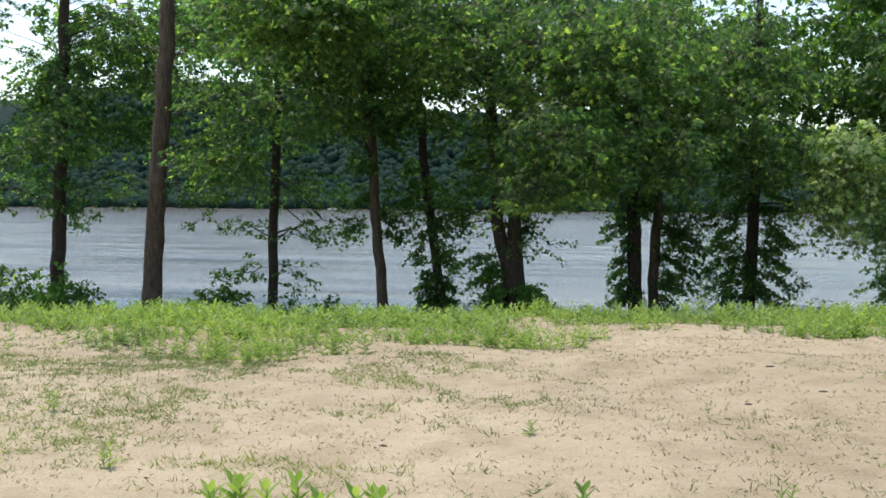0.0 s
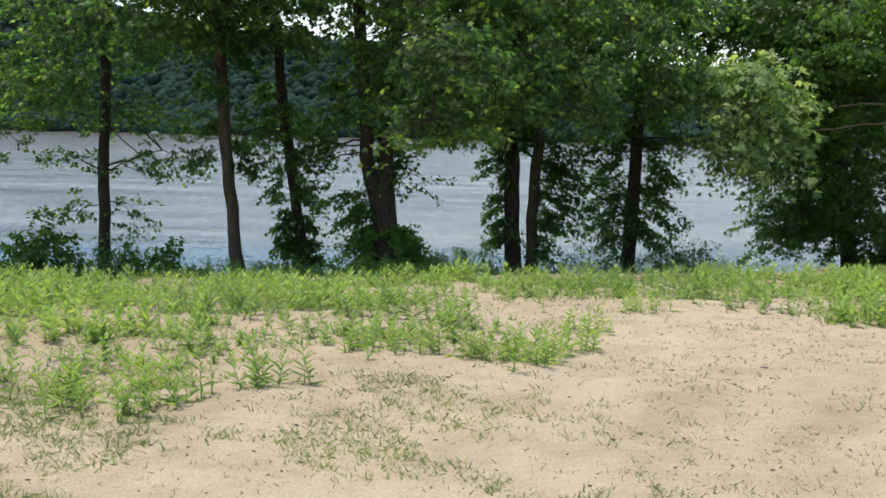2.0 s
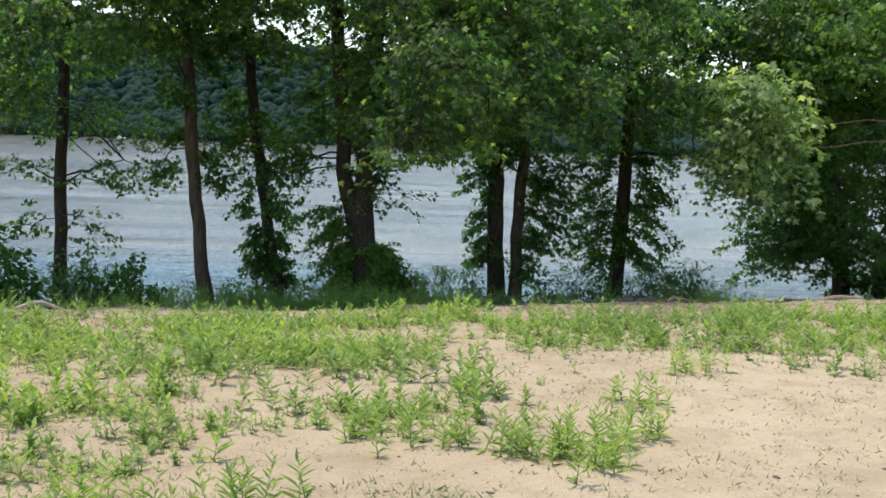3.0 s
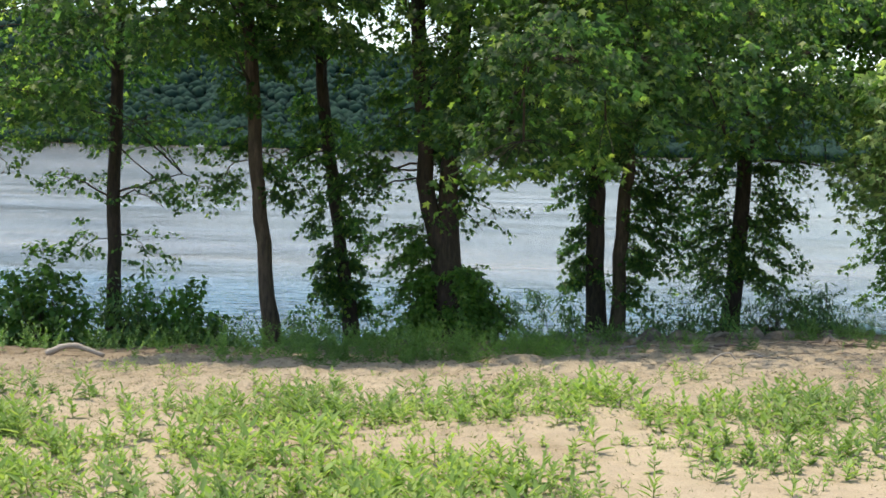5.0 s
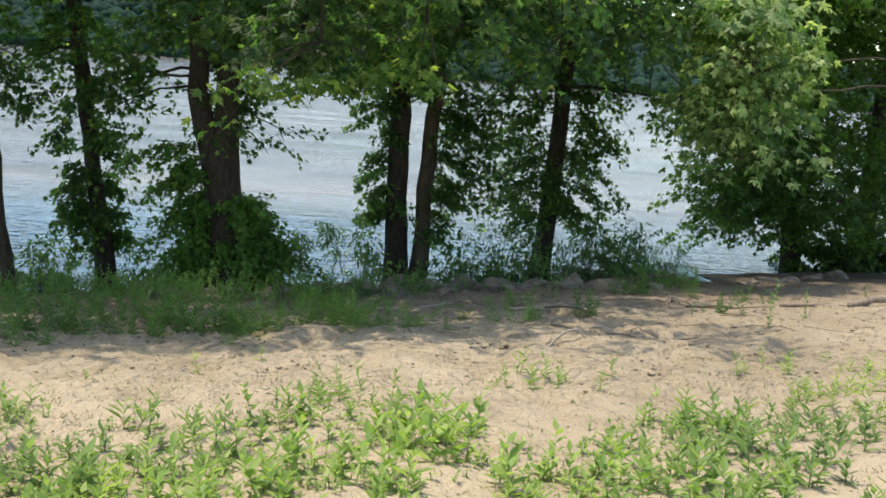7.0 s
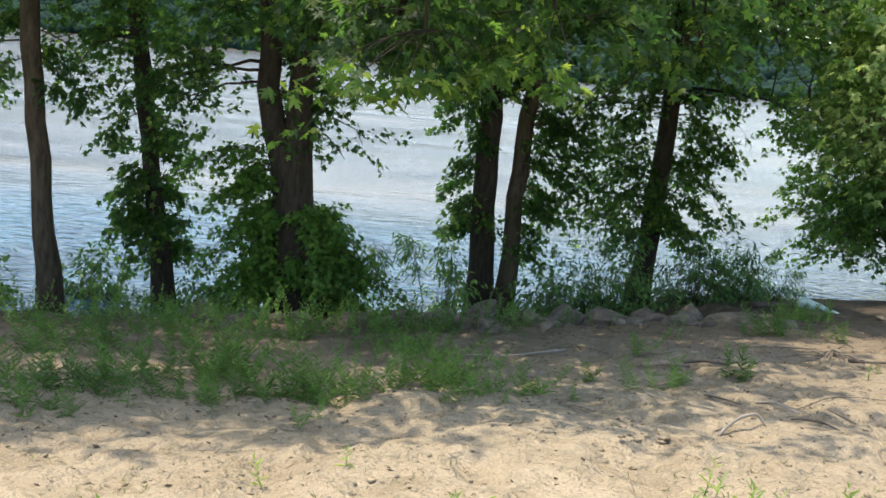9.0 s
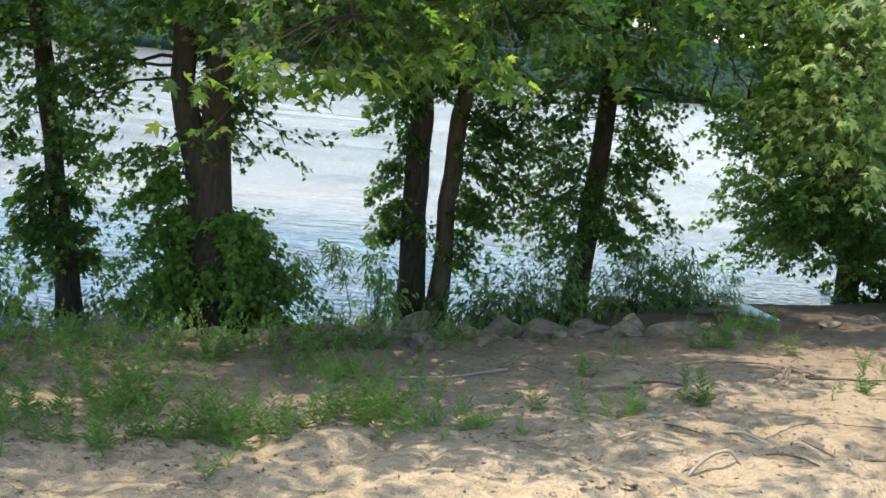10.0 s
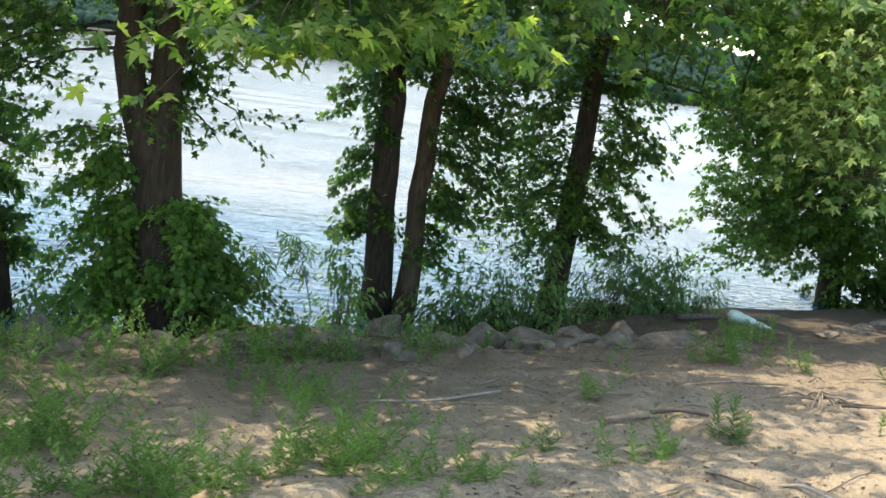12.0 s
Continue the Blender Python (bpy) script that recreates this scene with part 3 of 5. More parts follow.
            leaf_ob.matrix_local = Matrix.Translation(place) @ turn @ Matrix.Scale(leaf_size * rng.uniform(0.55, 1.05), 4)
    for low, high, n, far, *heading in trunk_leaf:
        middle, swing = heading if heading else (0.0, 180.0)
        for _ in range(max(3, n // 8)):
            h, ta = rng.uniform(low, high), radians(middle + rng.uniform(-swing, swing))
            way, length = np.array([math.cos(ta), math.sin(ta), 0.0]), far * rng.uniform(0.45, 1.25)
            pts = curve_points(trunk_at(h), way, length, rng.uniform(0.1, 0.6), rng.uniform(0.5, 1.0), 7, 0.05, rng)
            branch.append(tube(pts, np.linspace(0.011, 0.004, 7), 5))
            k = rng.integers(5, 9)
            u = rng.uniform(0.3, 1.0, k)
            sp = np.stack([np.interp(u, np.linspace(0, 1, 7), pts[:, c]) for c in range(3)], 1)
            side = np.array([-way[1], way[0], 0.0]) * rng.choice([-1.0, 1.0], (k, 1))
            st.append(sp)
            wy.append(way * rng.uniform(0.2, 1.0, (k, 1)) + side * rng.uniform(0.2, 0.9, (k, 1)) + np.array([0, 0, -0.25]) + rng.normal(0, 0.15, (k, 3)))
            ln.append(rng.uniform(0.25, 0.6, k) * min(1.0, 0.5 + 0.5 * far))
    st, wy, ln = np.concatenate(st), np.concatenate(wy), np.concatenate(ln)
    high = st[:, 2] > 10.5
    p, tip, up, sz, ends = sprays(rng, st[~high], wy[~high], ln[~high], per, leaf_size, 0.35, np.where(st[~high, 2] < 5.2, 0.13, 0.22)[:, None, None])
    close = (p[:, 1] < 24.5) & (p[:, 2] < 6.0)
    near = (p[:, 1] < 27.5) & ~close
    rest = p[:, 1] >= 27.5
    lobed = shape is LOBED
    low = rest & (p[:, 2] <= 5.4)
    rest = rest & ~(low & (p[:, 0] < 10.5) & (rng.random(len(p)) < 0.12))
    low = low & rest
    back = rest & ~low & (p[:, 1] >= 31.5)
    forms = ((close, 0.8 if lobed else 1.0, MAPLE if lobed else shape), (near, 1.0, shape), (rest & ~low & ~back, 1.08, SMALL if lobed else shape), (back, 1.0, KITE if lobed else shape), (low & (p[:, 0] <= 10.5), 0.74, shape), (low & (p[:, 0] > 10.5), 1.0, SMALL if lobed else shape))
    meshes = [blades(p[c], tip[c], up[c], sz[c] * k, form) for c, k, form in forms]
    if high.any():
        ph, th, uh, sh, _ = sprays(rng, st[high], wy[high], ln[high] * 1.4, max(4, per // 4), leaf_size * 2.1, 0.3, 0.4)
        meshes.append(blades(ph, th, uh, sh, SMALL))
    v, t = joined(meshes)
    part("crown", mesh_from("crown", v - inv, t), leaf, top, kind="stuff")
    branch.append(twig_tubes(st[~high], ends, 0.005))
    v, t = joined(branch)
    part("branchwork", mesh_from("branchwork", v - inv, t), bark, top, kind="stuff")
    return tagged(top, label, "tree", "riverbank trees")


make_tree("cottonwood_tree", "tall grey-barked riverside tree with foliage-wrapped upper trunk", [(-15.2, 30.0, 0.2), (-15.0, 30, 3.7), (-14.8, 30, 8.9), (-14.6, 30, 15)], [0.24, 0.22, 0.18, 0.08], M_BARK, M_MAPLE,
          [], [(3.6, 9, 150, 1.0)], (-15.4, 28.5, 3.0, 4.0, 4.2, 13, 66), seed=1, tops=60, more=[(-13.4, 30.6, 1.8, 2.4, 6.4, 10.4, 16)])
make_tree("cottonwood_tree", "tall straight grey-brown tree with bare lower trunk", [(-11.3, 29.0, 0.3), (-11.0, 29, 4.6), (-10.6, 29, 10.4), (-10.2, 29, 17)], [0.31, 0.27, 0.22, 0.09], M_PALEBARK, M_MAPLE,
          [(4.9, 200, 1.6, 0.0, 0.6), (4.8, -10, 1.6, 0.0, 0.6)], [], (-11.2, 31.6, 3.0, 2.8, 5.6, 12, 40), seed=2, bare=4.5, tops=44)
make_tree("maple_tree", "slender brown tree with thin low branches over the river", [(-8.2, 31.5, 0.0), (-8.07, 31.5, 5.2), (-7.9, 31.5, 9.8), (-7.7, 31.5, 15)], [0.17, 0.15, 0.12, 0.06], M_BARK, M_MAPLE,
          [(2.9, 165, 1.9, 0.6, 0.3), (3.1, 5, 2.4, 0.5, 0.4), (2.0, 195, 0.8, 0.2, 0.5), (2.1, -15, 1.0, 0.2, 0.6), (3.0, -30, 1.7, 0.4, 0.5)], [], (-8.0, 30.0, 2.7, 4.0, 4.3, 13, 54), seed=3)
make_tree("cottonwood_tree", "slim pale-barked leaning tree with bare lower trunk", [(-3.99, 30.6, -0.4), (-4.17, 30.6, 1.0), (-4.32, 30.6, 2.5), (-4.45, 30.6, 4.0), (-4.57, 30.6, 6.0), (-4.75, 30.6, 9.0), (-5.2, 30.6, 15)], [0.2, 0.175, 0.165, 0.16, 0.15, 0.12, 0.06], M_PALEBARK, M_MAPLE,
          [(4.0, 190, 1.3, 0.1, 0.9), (4.2, 20, 1.2, 0.1, 0.9)], [(3.4, 4.8, 40, 1.0, 180, 70), (3.2, 4.6, 30, 0.8, 0, 60), (5.0, 9.5, 90, 1.2)], (-5.2, 28.2, 2.9, 5.6, 5.9, 12.5, 56), seed=4, more=[(-3.9, 21.8, 1.6, 1.2, 8.0, 10.5, 26)])
make_tree("maple_tree", "dark leaning maple with leafy shoots along its trunk", [(-2.3, 31.75, -0.4), (-2.53, 31.75, 1.0), (-2.75, 31.75, 2.5), (-2.94, 31.75, 4.0), (-3.14, 31.75, 6.0), (-3.5, 31.75, 9.0), (-4.3, 31.75, 14)], [0.2, 0.165, 0.15, 0.145, 0.14, 0.11, 0.05], M_BARK, M_MAPLE,
          [(4.3, 180, 1.6, 0.2, 0.4), (3.6, 10, 1.3, 0.3, 0.4), (4.2, 240, 1.3, 0.2, 0.5)], [(0.5, 2.6, 130, 0.65, 180, 80), (0.4, 2.6, 80, 0.5, 0, 70), (2.6, 4.8, 76, 0.9, 180, 70), (2.4, 4.6, 44, 0.7, 0, 60), (4.4, 9, 150, 1.4)], (-2.8, 27.6, 3.2, 4.8, 6.4, 12.0, 60), seed=5)
make_tree("maple_tree", "massive dark forked maple with ivy-covered base", [(0.22, 30.5, 0.0), (0.05, 30.5, 1.3), (-0.12, 30.5, 2.2), (-0.36, 30.5, 2.8), (-0.49, 30.5, 3.4), (-0.6, 30.5, 5.0), (-0.75, 30.5, 7.0), (-1.1, 30.5, 15)], [0.44, 0.37, 0.31, 0.215, 0.19, 0.18, 0.165, 0.08], M_BARK, M_MAPLE,
          [(4.7, 284, 9.2, 0.08, 0.085), (4.8, 293, 8.8, 0.10, 0.11), (4.9, 288, 7.6, 0.12, 0.14), (3.6, 20, 1.7, 0.0, 0.5), (3.3, 10, 1.3, 0.0, 0.6), (4.0, 175, 2.6, 0.1, 0.4), (3.9, 190, 2.2, 0.1, 0.4), (3.7, 165, 2.0, 0.0, 0.4)], [(3.7, 5.6, 56, 1.7, 160, 50), (3.4, 4.4, 50, 1.0, 15, 40), (4.6, 9, 170, 1.5)], (1.9, 25.6, 2.1, 5.6, 5.6, 11, 46), seed=6, tops=32, more=[(1.2, 31.0, 1.9, 2.4, 5.9, 9.6, 26), (-2.2, 21.4, 1.7, 1.1, 8.0, 10.5, 20), (-1.0, 25.2, 1.4, 2.6, 7.0, 10.5, 20)],
          fork=([(0.1, 30.45, 0.8), (0.08, 30.45, 1.6), (0.02, 30.45, 2.4), (-0.02, 30.45, 3.4), (0.08, 30.45, 5.0), (0.2, 30.45, 6.5), (0.9, 30.4, 13)], [0.3, 0.3, 0.24, 0.205, 0.185, 0.17, 0.07]),
          sprigs=[(0.70, 21.4, 3.62, 1), (0.66, 21.4, 4.0, 2), (0.95, 21.4, 4.12, 3), (1.1, 21.4, 4.05, 3), (1.35, 21.4, 4.1, 3), (1.54, 21.4, 4.06, 2), (1.78, 21.4, 4.15, 3), (2.05, 21.8, 4.2, 4), (2.34, 21.8, 4.28, 4), (2.7, 21.8, 4.28, 4), (2.95, 21.8, 4.2, 3)])
make_tree("maple_tree", "dark straight maple trunk with leafy shoots", [(3.68, 33.7, -0.4), (3.6, 33.7, 1.0), (3.55, 33.7, 2.5), (3.49, 33.7, 4.0), (3.43, 33.7, 6.0), (3.2, 33.7, 15)], [0.27, 0.24, 0.23, 0.215, 0.19, 0.07], M_BARK, M_MAPLE,
          [(4.9, 264, 8.8, 0.12, 0.14), (5.0, 280, 8.4, 0.12, 0.15), (5.0, 250, 7.4, 0.12, 0.14)], [(1.0, 2.6, 90, 0.75, 180, 50), (2.9, 5.0, 110, 0.8, 180, 70), (1.2, 4.8, 70, 0.6, 280, 60), (4.4, 9, 150, 1.4)], (3.0, 26.2, 2.8, 6.4, 5.2, 12, 56), seed=7, more=[(3.4, 33.4, 2.0, 2.2, 6.0, 9.6, 18), (3.0, 21.5, 1.5, 0.8, 8.0, 10.0, 5)])
make_tree("maple_tree", "thin leaning maple stem with leafy side shoots", [(4.1, 33.5, -0.4), (4.16, 33.5, 1.0), (4.21, 33.5, 2.5), (4.27, 33.5, 4.0), (4.38, 33.5, 6.0), (5.0, 33.5, 13)], [0.2, 0.175, 0.17, 0.16, 0.14, 0.05], M_PALEBARK, M_MAPLE,
          [(3.2, 10, 1.5, 0.3, 0.4), (2.4, -10, 1.3, 0.3, 0.4)], [(1.6, 4.8, 240, 1.5, 10, 65), (1.6, 4.8, 50, 0.6, 270, 50), (0.6, 1.8, 70, 0.9, 0, 60), (4.4, 8, 110, 1.4)], (5.3, 29.4, 2.4, 4.4, 5.0, 11, 30), seed=8)
make_tree("maple_tree", "dark maple thickly wrapped in leafy shoots", [(7.17, 34.6, -0.4), (7.27, 34.6, 1.0), (7.34, 34.6, 2.5), (7.38, 34.6, 4.0), (7.39, 34.6, 6.0), (7.5, 34.6, 14)], [0.25, 0.22, 0.2, 0.195, 0.17, 0.07], M_BARK, M_MAPLE,
          [(4.2, -20, 3.4, 0.1, 0.25), (3.8, 190, 2.2, 0.2, 0.4)], [(1.2, 5.2, 300, 1.6, 185, 60), (1.0, 5.2, 280, 1.35, -5, 60), (1.2, 5.0, 90, 0.7, 270, 60), (4.8, 9, 150, 1.5)], (6.8, 32.0, 2.4, 4.2, 5.0, 12, 60), seed=9, tops=50, more=[(7.8, 34.6, 2.4, 2.0, 6.0, 9.6, 22)])
make_tree("maple_tree", "spreading riverside tree with low dense dark foliage", [(15.7, 39.0, -0.5), (15.25, 39, 2.6), (14.35, 39, 6.5), (13.8, 39, 8.9), (12.8, 39, 15)], [0.26, 0.27, 0.24, 0.2, 0.08], M_BARK, M_DEEP,
          [(2.0, 185, 3.2, 0.1, 0.3), (1.4, 200, 2.8, 0.0, 0.2), (0.9, 150, 2.8, 0.05, 0.35), (6.0, 205, 4.6, 0.2, 0.15), (7.0, 190, 4.8, 0.2, 0.1)], [(-0.2, 1.6, 70, 1.2), (0.6, 7, 200, 1.6)], (15.2, 37.8, 3.0, 4.4, 0.9, 13.0, 190), seed=10, bare=1.5, tops=90, more=[(13.1, 37.4, 1.6, 2.4, 1.0, 5.2, 32), (10.8, 36.6, 1.8, 2.6, 7.6, 12.6, 56), (12.2, 37.2, 2.3, 4.2, 5.6, 13.0, 50), (13.0, 33.4, 2.6, 2.4, 6.5, 11.0, 48)])
make_tree("maple_tree", "dense leafy tree crowding the riverbank", [(18.3, 40.0, -0.4), (18.4, 40, 4), (18.2, 40, 14)], [0.34, 0.3, 0.1], M_BARK, M_DEEP,
          [], [(0.4, 7, 160, 1.6)], (18.6, 38.6, 4.2, 4.6, 0.3, 13, 90), seed=11, bare=1.0)
make_tree("sycamore_tree", "large-leaved pale sycamore with sunlit outer branches", [(17.2, 32.5, 0.3), (17.1, 32.5, 4.2), (16.8, 32.2, 9), (16.6, 32, 14)], [0.2, 0.18, 0.14, 0.06], M_PALEBARK, M_SYC,
          [(4.6, 201, 7.6, 0.10, 0.13), (5.2, 198, 7.6, 0.08, 0.11)], [], (9.3, 28.9, 0.8, 0.7, 3.0, 5.9, 24), seed=12, leaf_size=0.2, shape=MAPLE, per=5, tops=0, outer=0.84)


# ---- bushes and ivy ----
def make_bush(name, label, centre, size, n, mat, leaf=0.11, seed=0, shape=OVAL, per=16, group="bank bushes"):
    rng = np.random.default_rng(300 + seed)
    c = np.asarray(centre, float)
    top = empty(name, c)
    d = unit(rng.normal(0, 1, (n, 3)) * [1, 1, 0.9] + [0, 0, 0.3])
    r = rng.random(n) ** 0.45
    foot = rng.normal(0, 0.2, (n, 3)) * [size[0], size[1], 0.1]
    st = foot + d * r[:, None] * np.asarray(size) * (0.65 + 0.5 * soft_noise(d[:, 0] * 3 + seed, d[:, 2] * 3, 1.0, seed))[:, None]
    st[:, 2] = np.abs(st[:, 2]) + 0.05
    ln = rng.uniform(0.3, 0.6, n) * min(1.0, max(size) + 0.2)
    p, tip, up, sz, ends = sprays(rng, st, d + rng.normal(0, 0.3, d.shape), ln, per, leaf, 0.3, 0.14)
    v, t = blades(p, tip, up, sz, shape)
    part("foliage", mesh_from("foliage", v, t), mat, top, kind="stuff")
    v, t = joined([twig_tubes(foot * [1, 1, 0], st, 0.012), twig_tubes(st, ends, 0.006)])
    part("stem_mass", mesh_from("stem_mass", v, t), M_BARK, top, kind="stuff")
    return tagged(top, label, "bush", group)


def on_ground(x, y, sink=0.0):
    return (x, y, float(ground_z(x, y)) - sink)


def make_ivy(label, trunk, shoots, seed):
    """Ivy on a trunk: shoots leave it as (low, high, count, reach, heading, swing) and hang under their leaves."""
    rng = np.random.default_rng(700 + seed)
    trunk = np.asarray(trunk, float)
    top = empty("ivy_clump", trunk[0, :3])
    st, wy, ln, stems = [], [], [], []
    for low, high, n, far, middle, swing in shoots:
        for _ in range(n):
            h, ta = rng.uniform(low, high), radians(middle + rng.uniform(-swing, swing))
            x, y, r = (np.interp(h, trunk[:, 2], trunk[:, c]) for c in (0, 1, 3))
            way = np.array([math.cos(ta), math.sin(ta), 0.0])
            pts = curve_points(np.array([x, y, h]) + way * r * 0.9, way, far * (0.15 + 1.1 * rng.random() ** 2.4), rng.uniform(0.0, 0.7), rng.uniform(0.5, 1.1), 6, 0.05, rng)
            stems.append(tube(pts, np.linspace(0.009, 0.004, 6), 4))
            k = 6
            u = rng.uniform(0.1, 1.0, k)
            st.append(np.stack([np.interp(u, np.linspace(0, 1, 6), pts[:, c]) for c in range(3)], 1))
            wy.append(way + rng.normal(0, 0.6, (k, 3)) * [1, 1, 0.5] + [0, 0, -0.2])
            ln.append(rng.uniform(0.15, 0.5, k))
    st, wy, ln = np.concatenate(st), np.concatenate(wy), np.concatenate(ln)
    st[:, 2] = np.maximum(st[:, 2], ground_z(st[:, 0], st[:, 1]) + 0.12)
    p, tip, up, sz, ends = sprays(rng, st, wy, ln, 12, 0.098, 0.4, 0.08)
    v, t = blades(p, tip, up, sz, LOBED)
    part("foliage", mesh_from("foliage", v - trunk[0, :3], t), M_DARKLEAF, top, kind="stuff")
    v, t = joined([*stems, twig_tubes(st, ends, 0.004)])
    part("stem_mass", mesh_from("stem_mass", v - trunk[0, :3], t), M_BARK, top, kind="stuff")
    return tagged(top, label, "ivy", "bank bushes")


make_ivy("dense dark ivy hanging round a forked maple's base", [(0.2, 30.5, 0.1, 0.44), (0.05, 30.5, 1.3, 0.38), (-0.12, 30.5, 2.2, 0.34), (-0.3, 30.5, 2.8, 0.3)],
         [(0.3, 0.9, 18, 0.5, 270, 90), (0.6, 1.7, 34, 1.25, 0, 40), (0.5, 1.6, 26, 0.95, 185, 40), (2.0, 2.6, 16, 1.3, 185, 30), (1.3, 2.2, 12, 0.8, 195, 45), (1.0, 1.8, 12, 0.8, 330, 40), (0.1, 0.7, 24, 1.25, 180, 45), (0.1, 0.5, 20, 1.6, 0, 45)], 1)
BUSHES = [(-14.2, 29.2, 1.5, 2.1, M_DARKLEAF), (-16.5, 29.0, 1.5, 2.2, M_MAPLE), (-12.6, 29.5, 1.0, 0.8, M_DARKLEAF), (-9.6, 30.4, 1.3, 1.8, M_DARKLEAF), (-10.4, 29.6, 0.8, 0.7, M_BUSH), (-7.4, 31.0, 0.9, 0.8, M_BUSH), (-6.3, 31.2, 0.9, 1.4, M_DARKLEAF), (-7.7, 31.3, 0.9, 1.5, M_BUSH),
          (-5.6, 31.0, 0.7, 0.7, M_BUSH), (-3.6, 32.0, 0.6, 0.6, M_BUSH), (-1.7, 32.0, 0.7, 0.6, M_BUSH), (5.0, 33.0, 0.7, 0.8, M_BUSH), (5.7, 33.2, 0.8, 1.1, M_BUSH), (6.5, 33.4, 0.7, 1.0, M_BUSH),
          (8.2, 33.8, 0.9, 1.1, M_BUSH), (9.1, 34.4, 0.8, 0.85, M_BUSH), (10.3, 35.2, 0.7, 0.7, M_BUSH), (2.9, 32.6, 0.35, 1.1, M_BUSH), (16.9, 38.2, 1.2, 1.2, M_MAPLE), (19.5, 38.5, 1.6, 1.8, M_MAPLE)]
for k, (x, y, w, h, mat) in enumerate(BUSHES):
    make_bush("bush", "low dark green bush on the riverbank", on_ground(x, y, 0.05), (w, w * 0.7, h * (1.35 if x > 1 else 1.1) + (0.35 if x < 8.0 else 0.0)), int((62 if x > 1 else 70) * w * (0.75 + h)), mat, 0.125 if mat is M_BUSH and x > 1 else 0.13, 10 + k, ((LANCE, OVAL)[k % 2] if x > 1 else OVAL) if mat is M_BUSH else IVY)


# ---- weeds and grass ----
def plants(rng, xy, height, leaf, shape, pairs, slant=0.16):
    """Leafy upright weeds at the given places, each of its own height."""
    n = len(xy)
    foot = np.concatenate([xy, ground_z(xy[:, 0], xy[:, 1])[:, None] - 0.01], 1)
    lean = rng.normal(0, slant, (n, 2))
    topv = foot + np.concatenate([lean * height[:, None], height[:, None]], 1)
    s = (np.arange(pairs)[None] + 0.4 + 0.6 * rng.random((n, pairs))) / pairs
    p = foot[:, None] + (topv - foot)[:, None] * s[..., None]
    ta = (np.arange(pairs) * 2.4)[None] + rng.uniform(0, 6.28, (n, 1)) + rng.normal(0, 0.4, (n, pairs))
    raise_ = 0.4 + 1.1 * s + rng.normal(0, 0.2, s.shape)
    tip = np.stack([np.cos(ta), np.sin(ta), raise_], -1)
    up = np.stack([-np.cos(ta) * raise_, -np.sin(ta) * raise_, np.ones_like(ta)], -1) + rng.normal(0, 0.25, tip.shape)
    sz = leaf * height[:, None] ** 0.5 * (1.15 - 0.45 * s) * rng.uniform(0.7, 1.25, s.shape)
    v1 = blades(p.reshape(-1, 3), tip.reshape(-1, 3), up.reshape(-1, 3), sz.ravel(), shape)
    v2 = twig_tubes(foot, topv, 0.005)
    return [v1, v2]


def scattered(rng, n, box, density):
    xy = rng.uniform((box[0], box[2]), (box[1], box[3]), (n, 2))
    keep = rng.random(n) < density(xy[:, 0], xy[:, 1])
    return xy[keep]


def weed_band(x, y):
    """Density of the sunlit weeds across the sand's crest."""
    front = np.interp(x, [-14, -3, 0.3, 1.0, 2.6, 3.0, 3.6, 4.6, 6.2, 9, 20], [7.5, 8.4, 8.4, 9.4, 9.5, 11.2, 13.0, 12.6, 10.9, 10.4, 10.0])
    edge = 0.9 * (soft_noise(x, y, 1.1, 8) - 0.5) + 0.8 * (soft_noise(x, y, 0.45, 9) - 0.5)
    a = np.clip((y + edge - front) / 0.5, 0, 1)
    b = np.clip((16.6 + edge + 0.10 * (x - 2) - y) / 0.9, 0, 1)
    clump = soft_noise(x, y, 0.8, 10) * 0.6 + soft_noise(x, y, 0.3, 11) * 0.4
    bare = np.clip(1 - np.exp(-(((y - 12.0 - 0.15 * x) / 0.8) ** 2)) * np.clip((x - 1.0) / 1.5, 0, 1) * 0.85, 0, 1)
    return a * b * bare * np.clip((clump - 0.30) * 3.2, 0.05, 1)


rng = np.random.default_rng(41)
xy = scattered(rng, 14500, (-14, 17, 7.5, 17.5), weed_band)
h = (0.07 + 0.19 * rng.random(len(xy)) ** 1.3) * (0.6 + 0.8 * soft_noise(xy[:, 0], xy[:, 1], 1.2, 12))
pieces = []
kind = rng.random(len(xy))
for lo, hi, shp, leaf, pairs in ((0, 0.3, LANCE, 0.27, 12), (0.3, 0.65, BROADWEED, 0.24, 11), (0.65, 1.0, OVAL, 0.19, 14)):
    pick = (kind >= lo) & (kind < hi)
    pieces += plants(rng, xy[pick], h[pick], leaf, shp, pairs)
tagged(part("weed_band", mesh_from("weed_band", *joined(pieces)), M_WEED), "bright green knee-low weeds along the sandy crest", "weeds", kind="stuff")

xy = scattered(rng, 46000, (-12, 14, 7.5, 18), lambda x, y: weed_band(x, y) * 0.9)
hh = rng.uniform(0.04, 0.11, len(xy))
tagged(part("ground_cover", mesh_from("ground_cover", *joined(plants(rng, xy, hh, 0.17, OVAL, 5))), M_WEED), "low bright green creeping plants on sand", "weeds", kind="stuff")

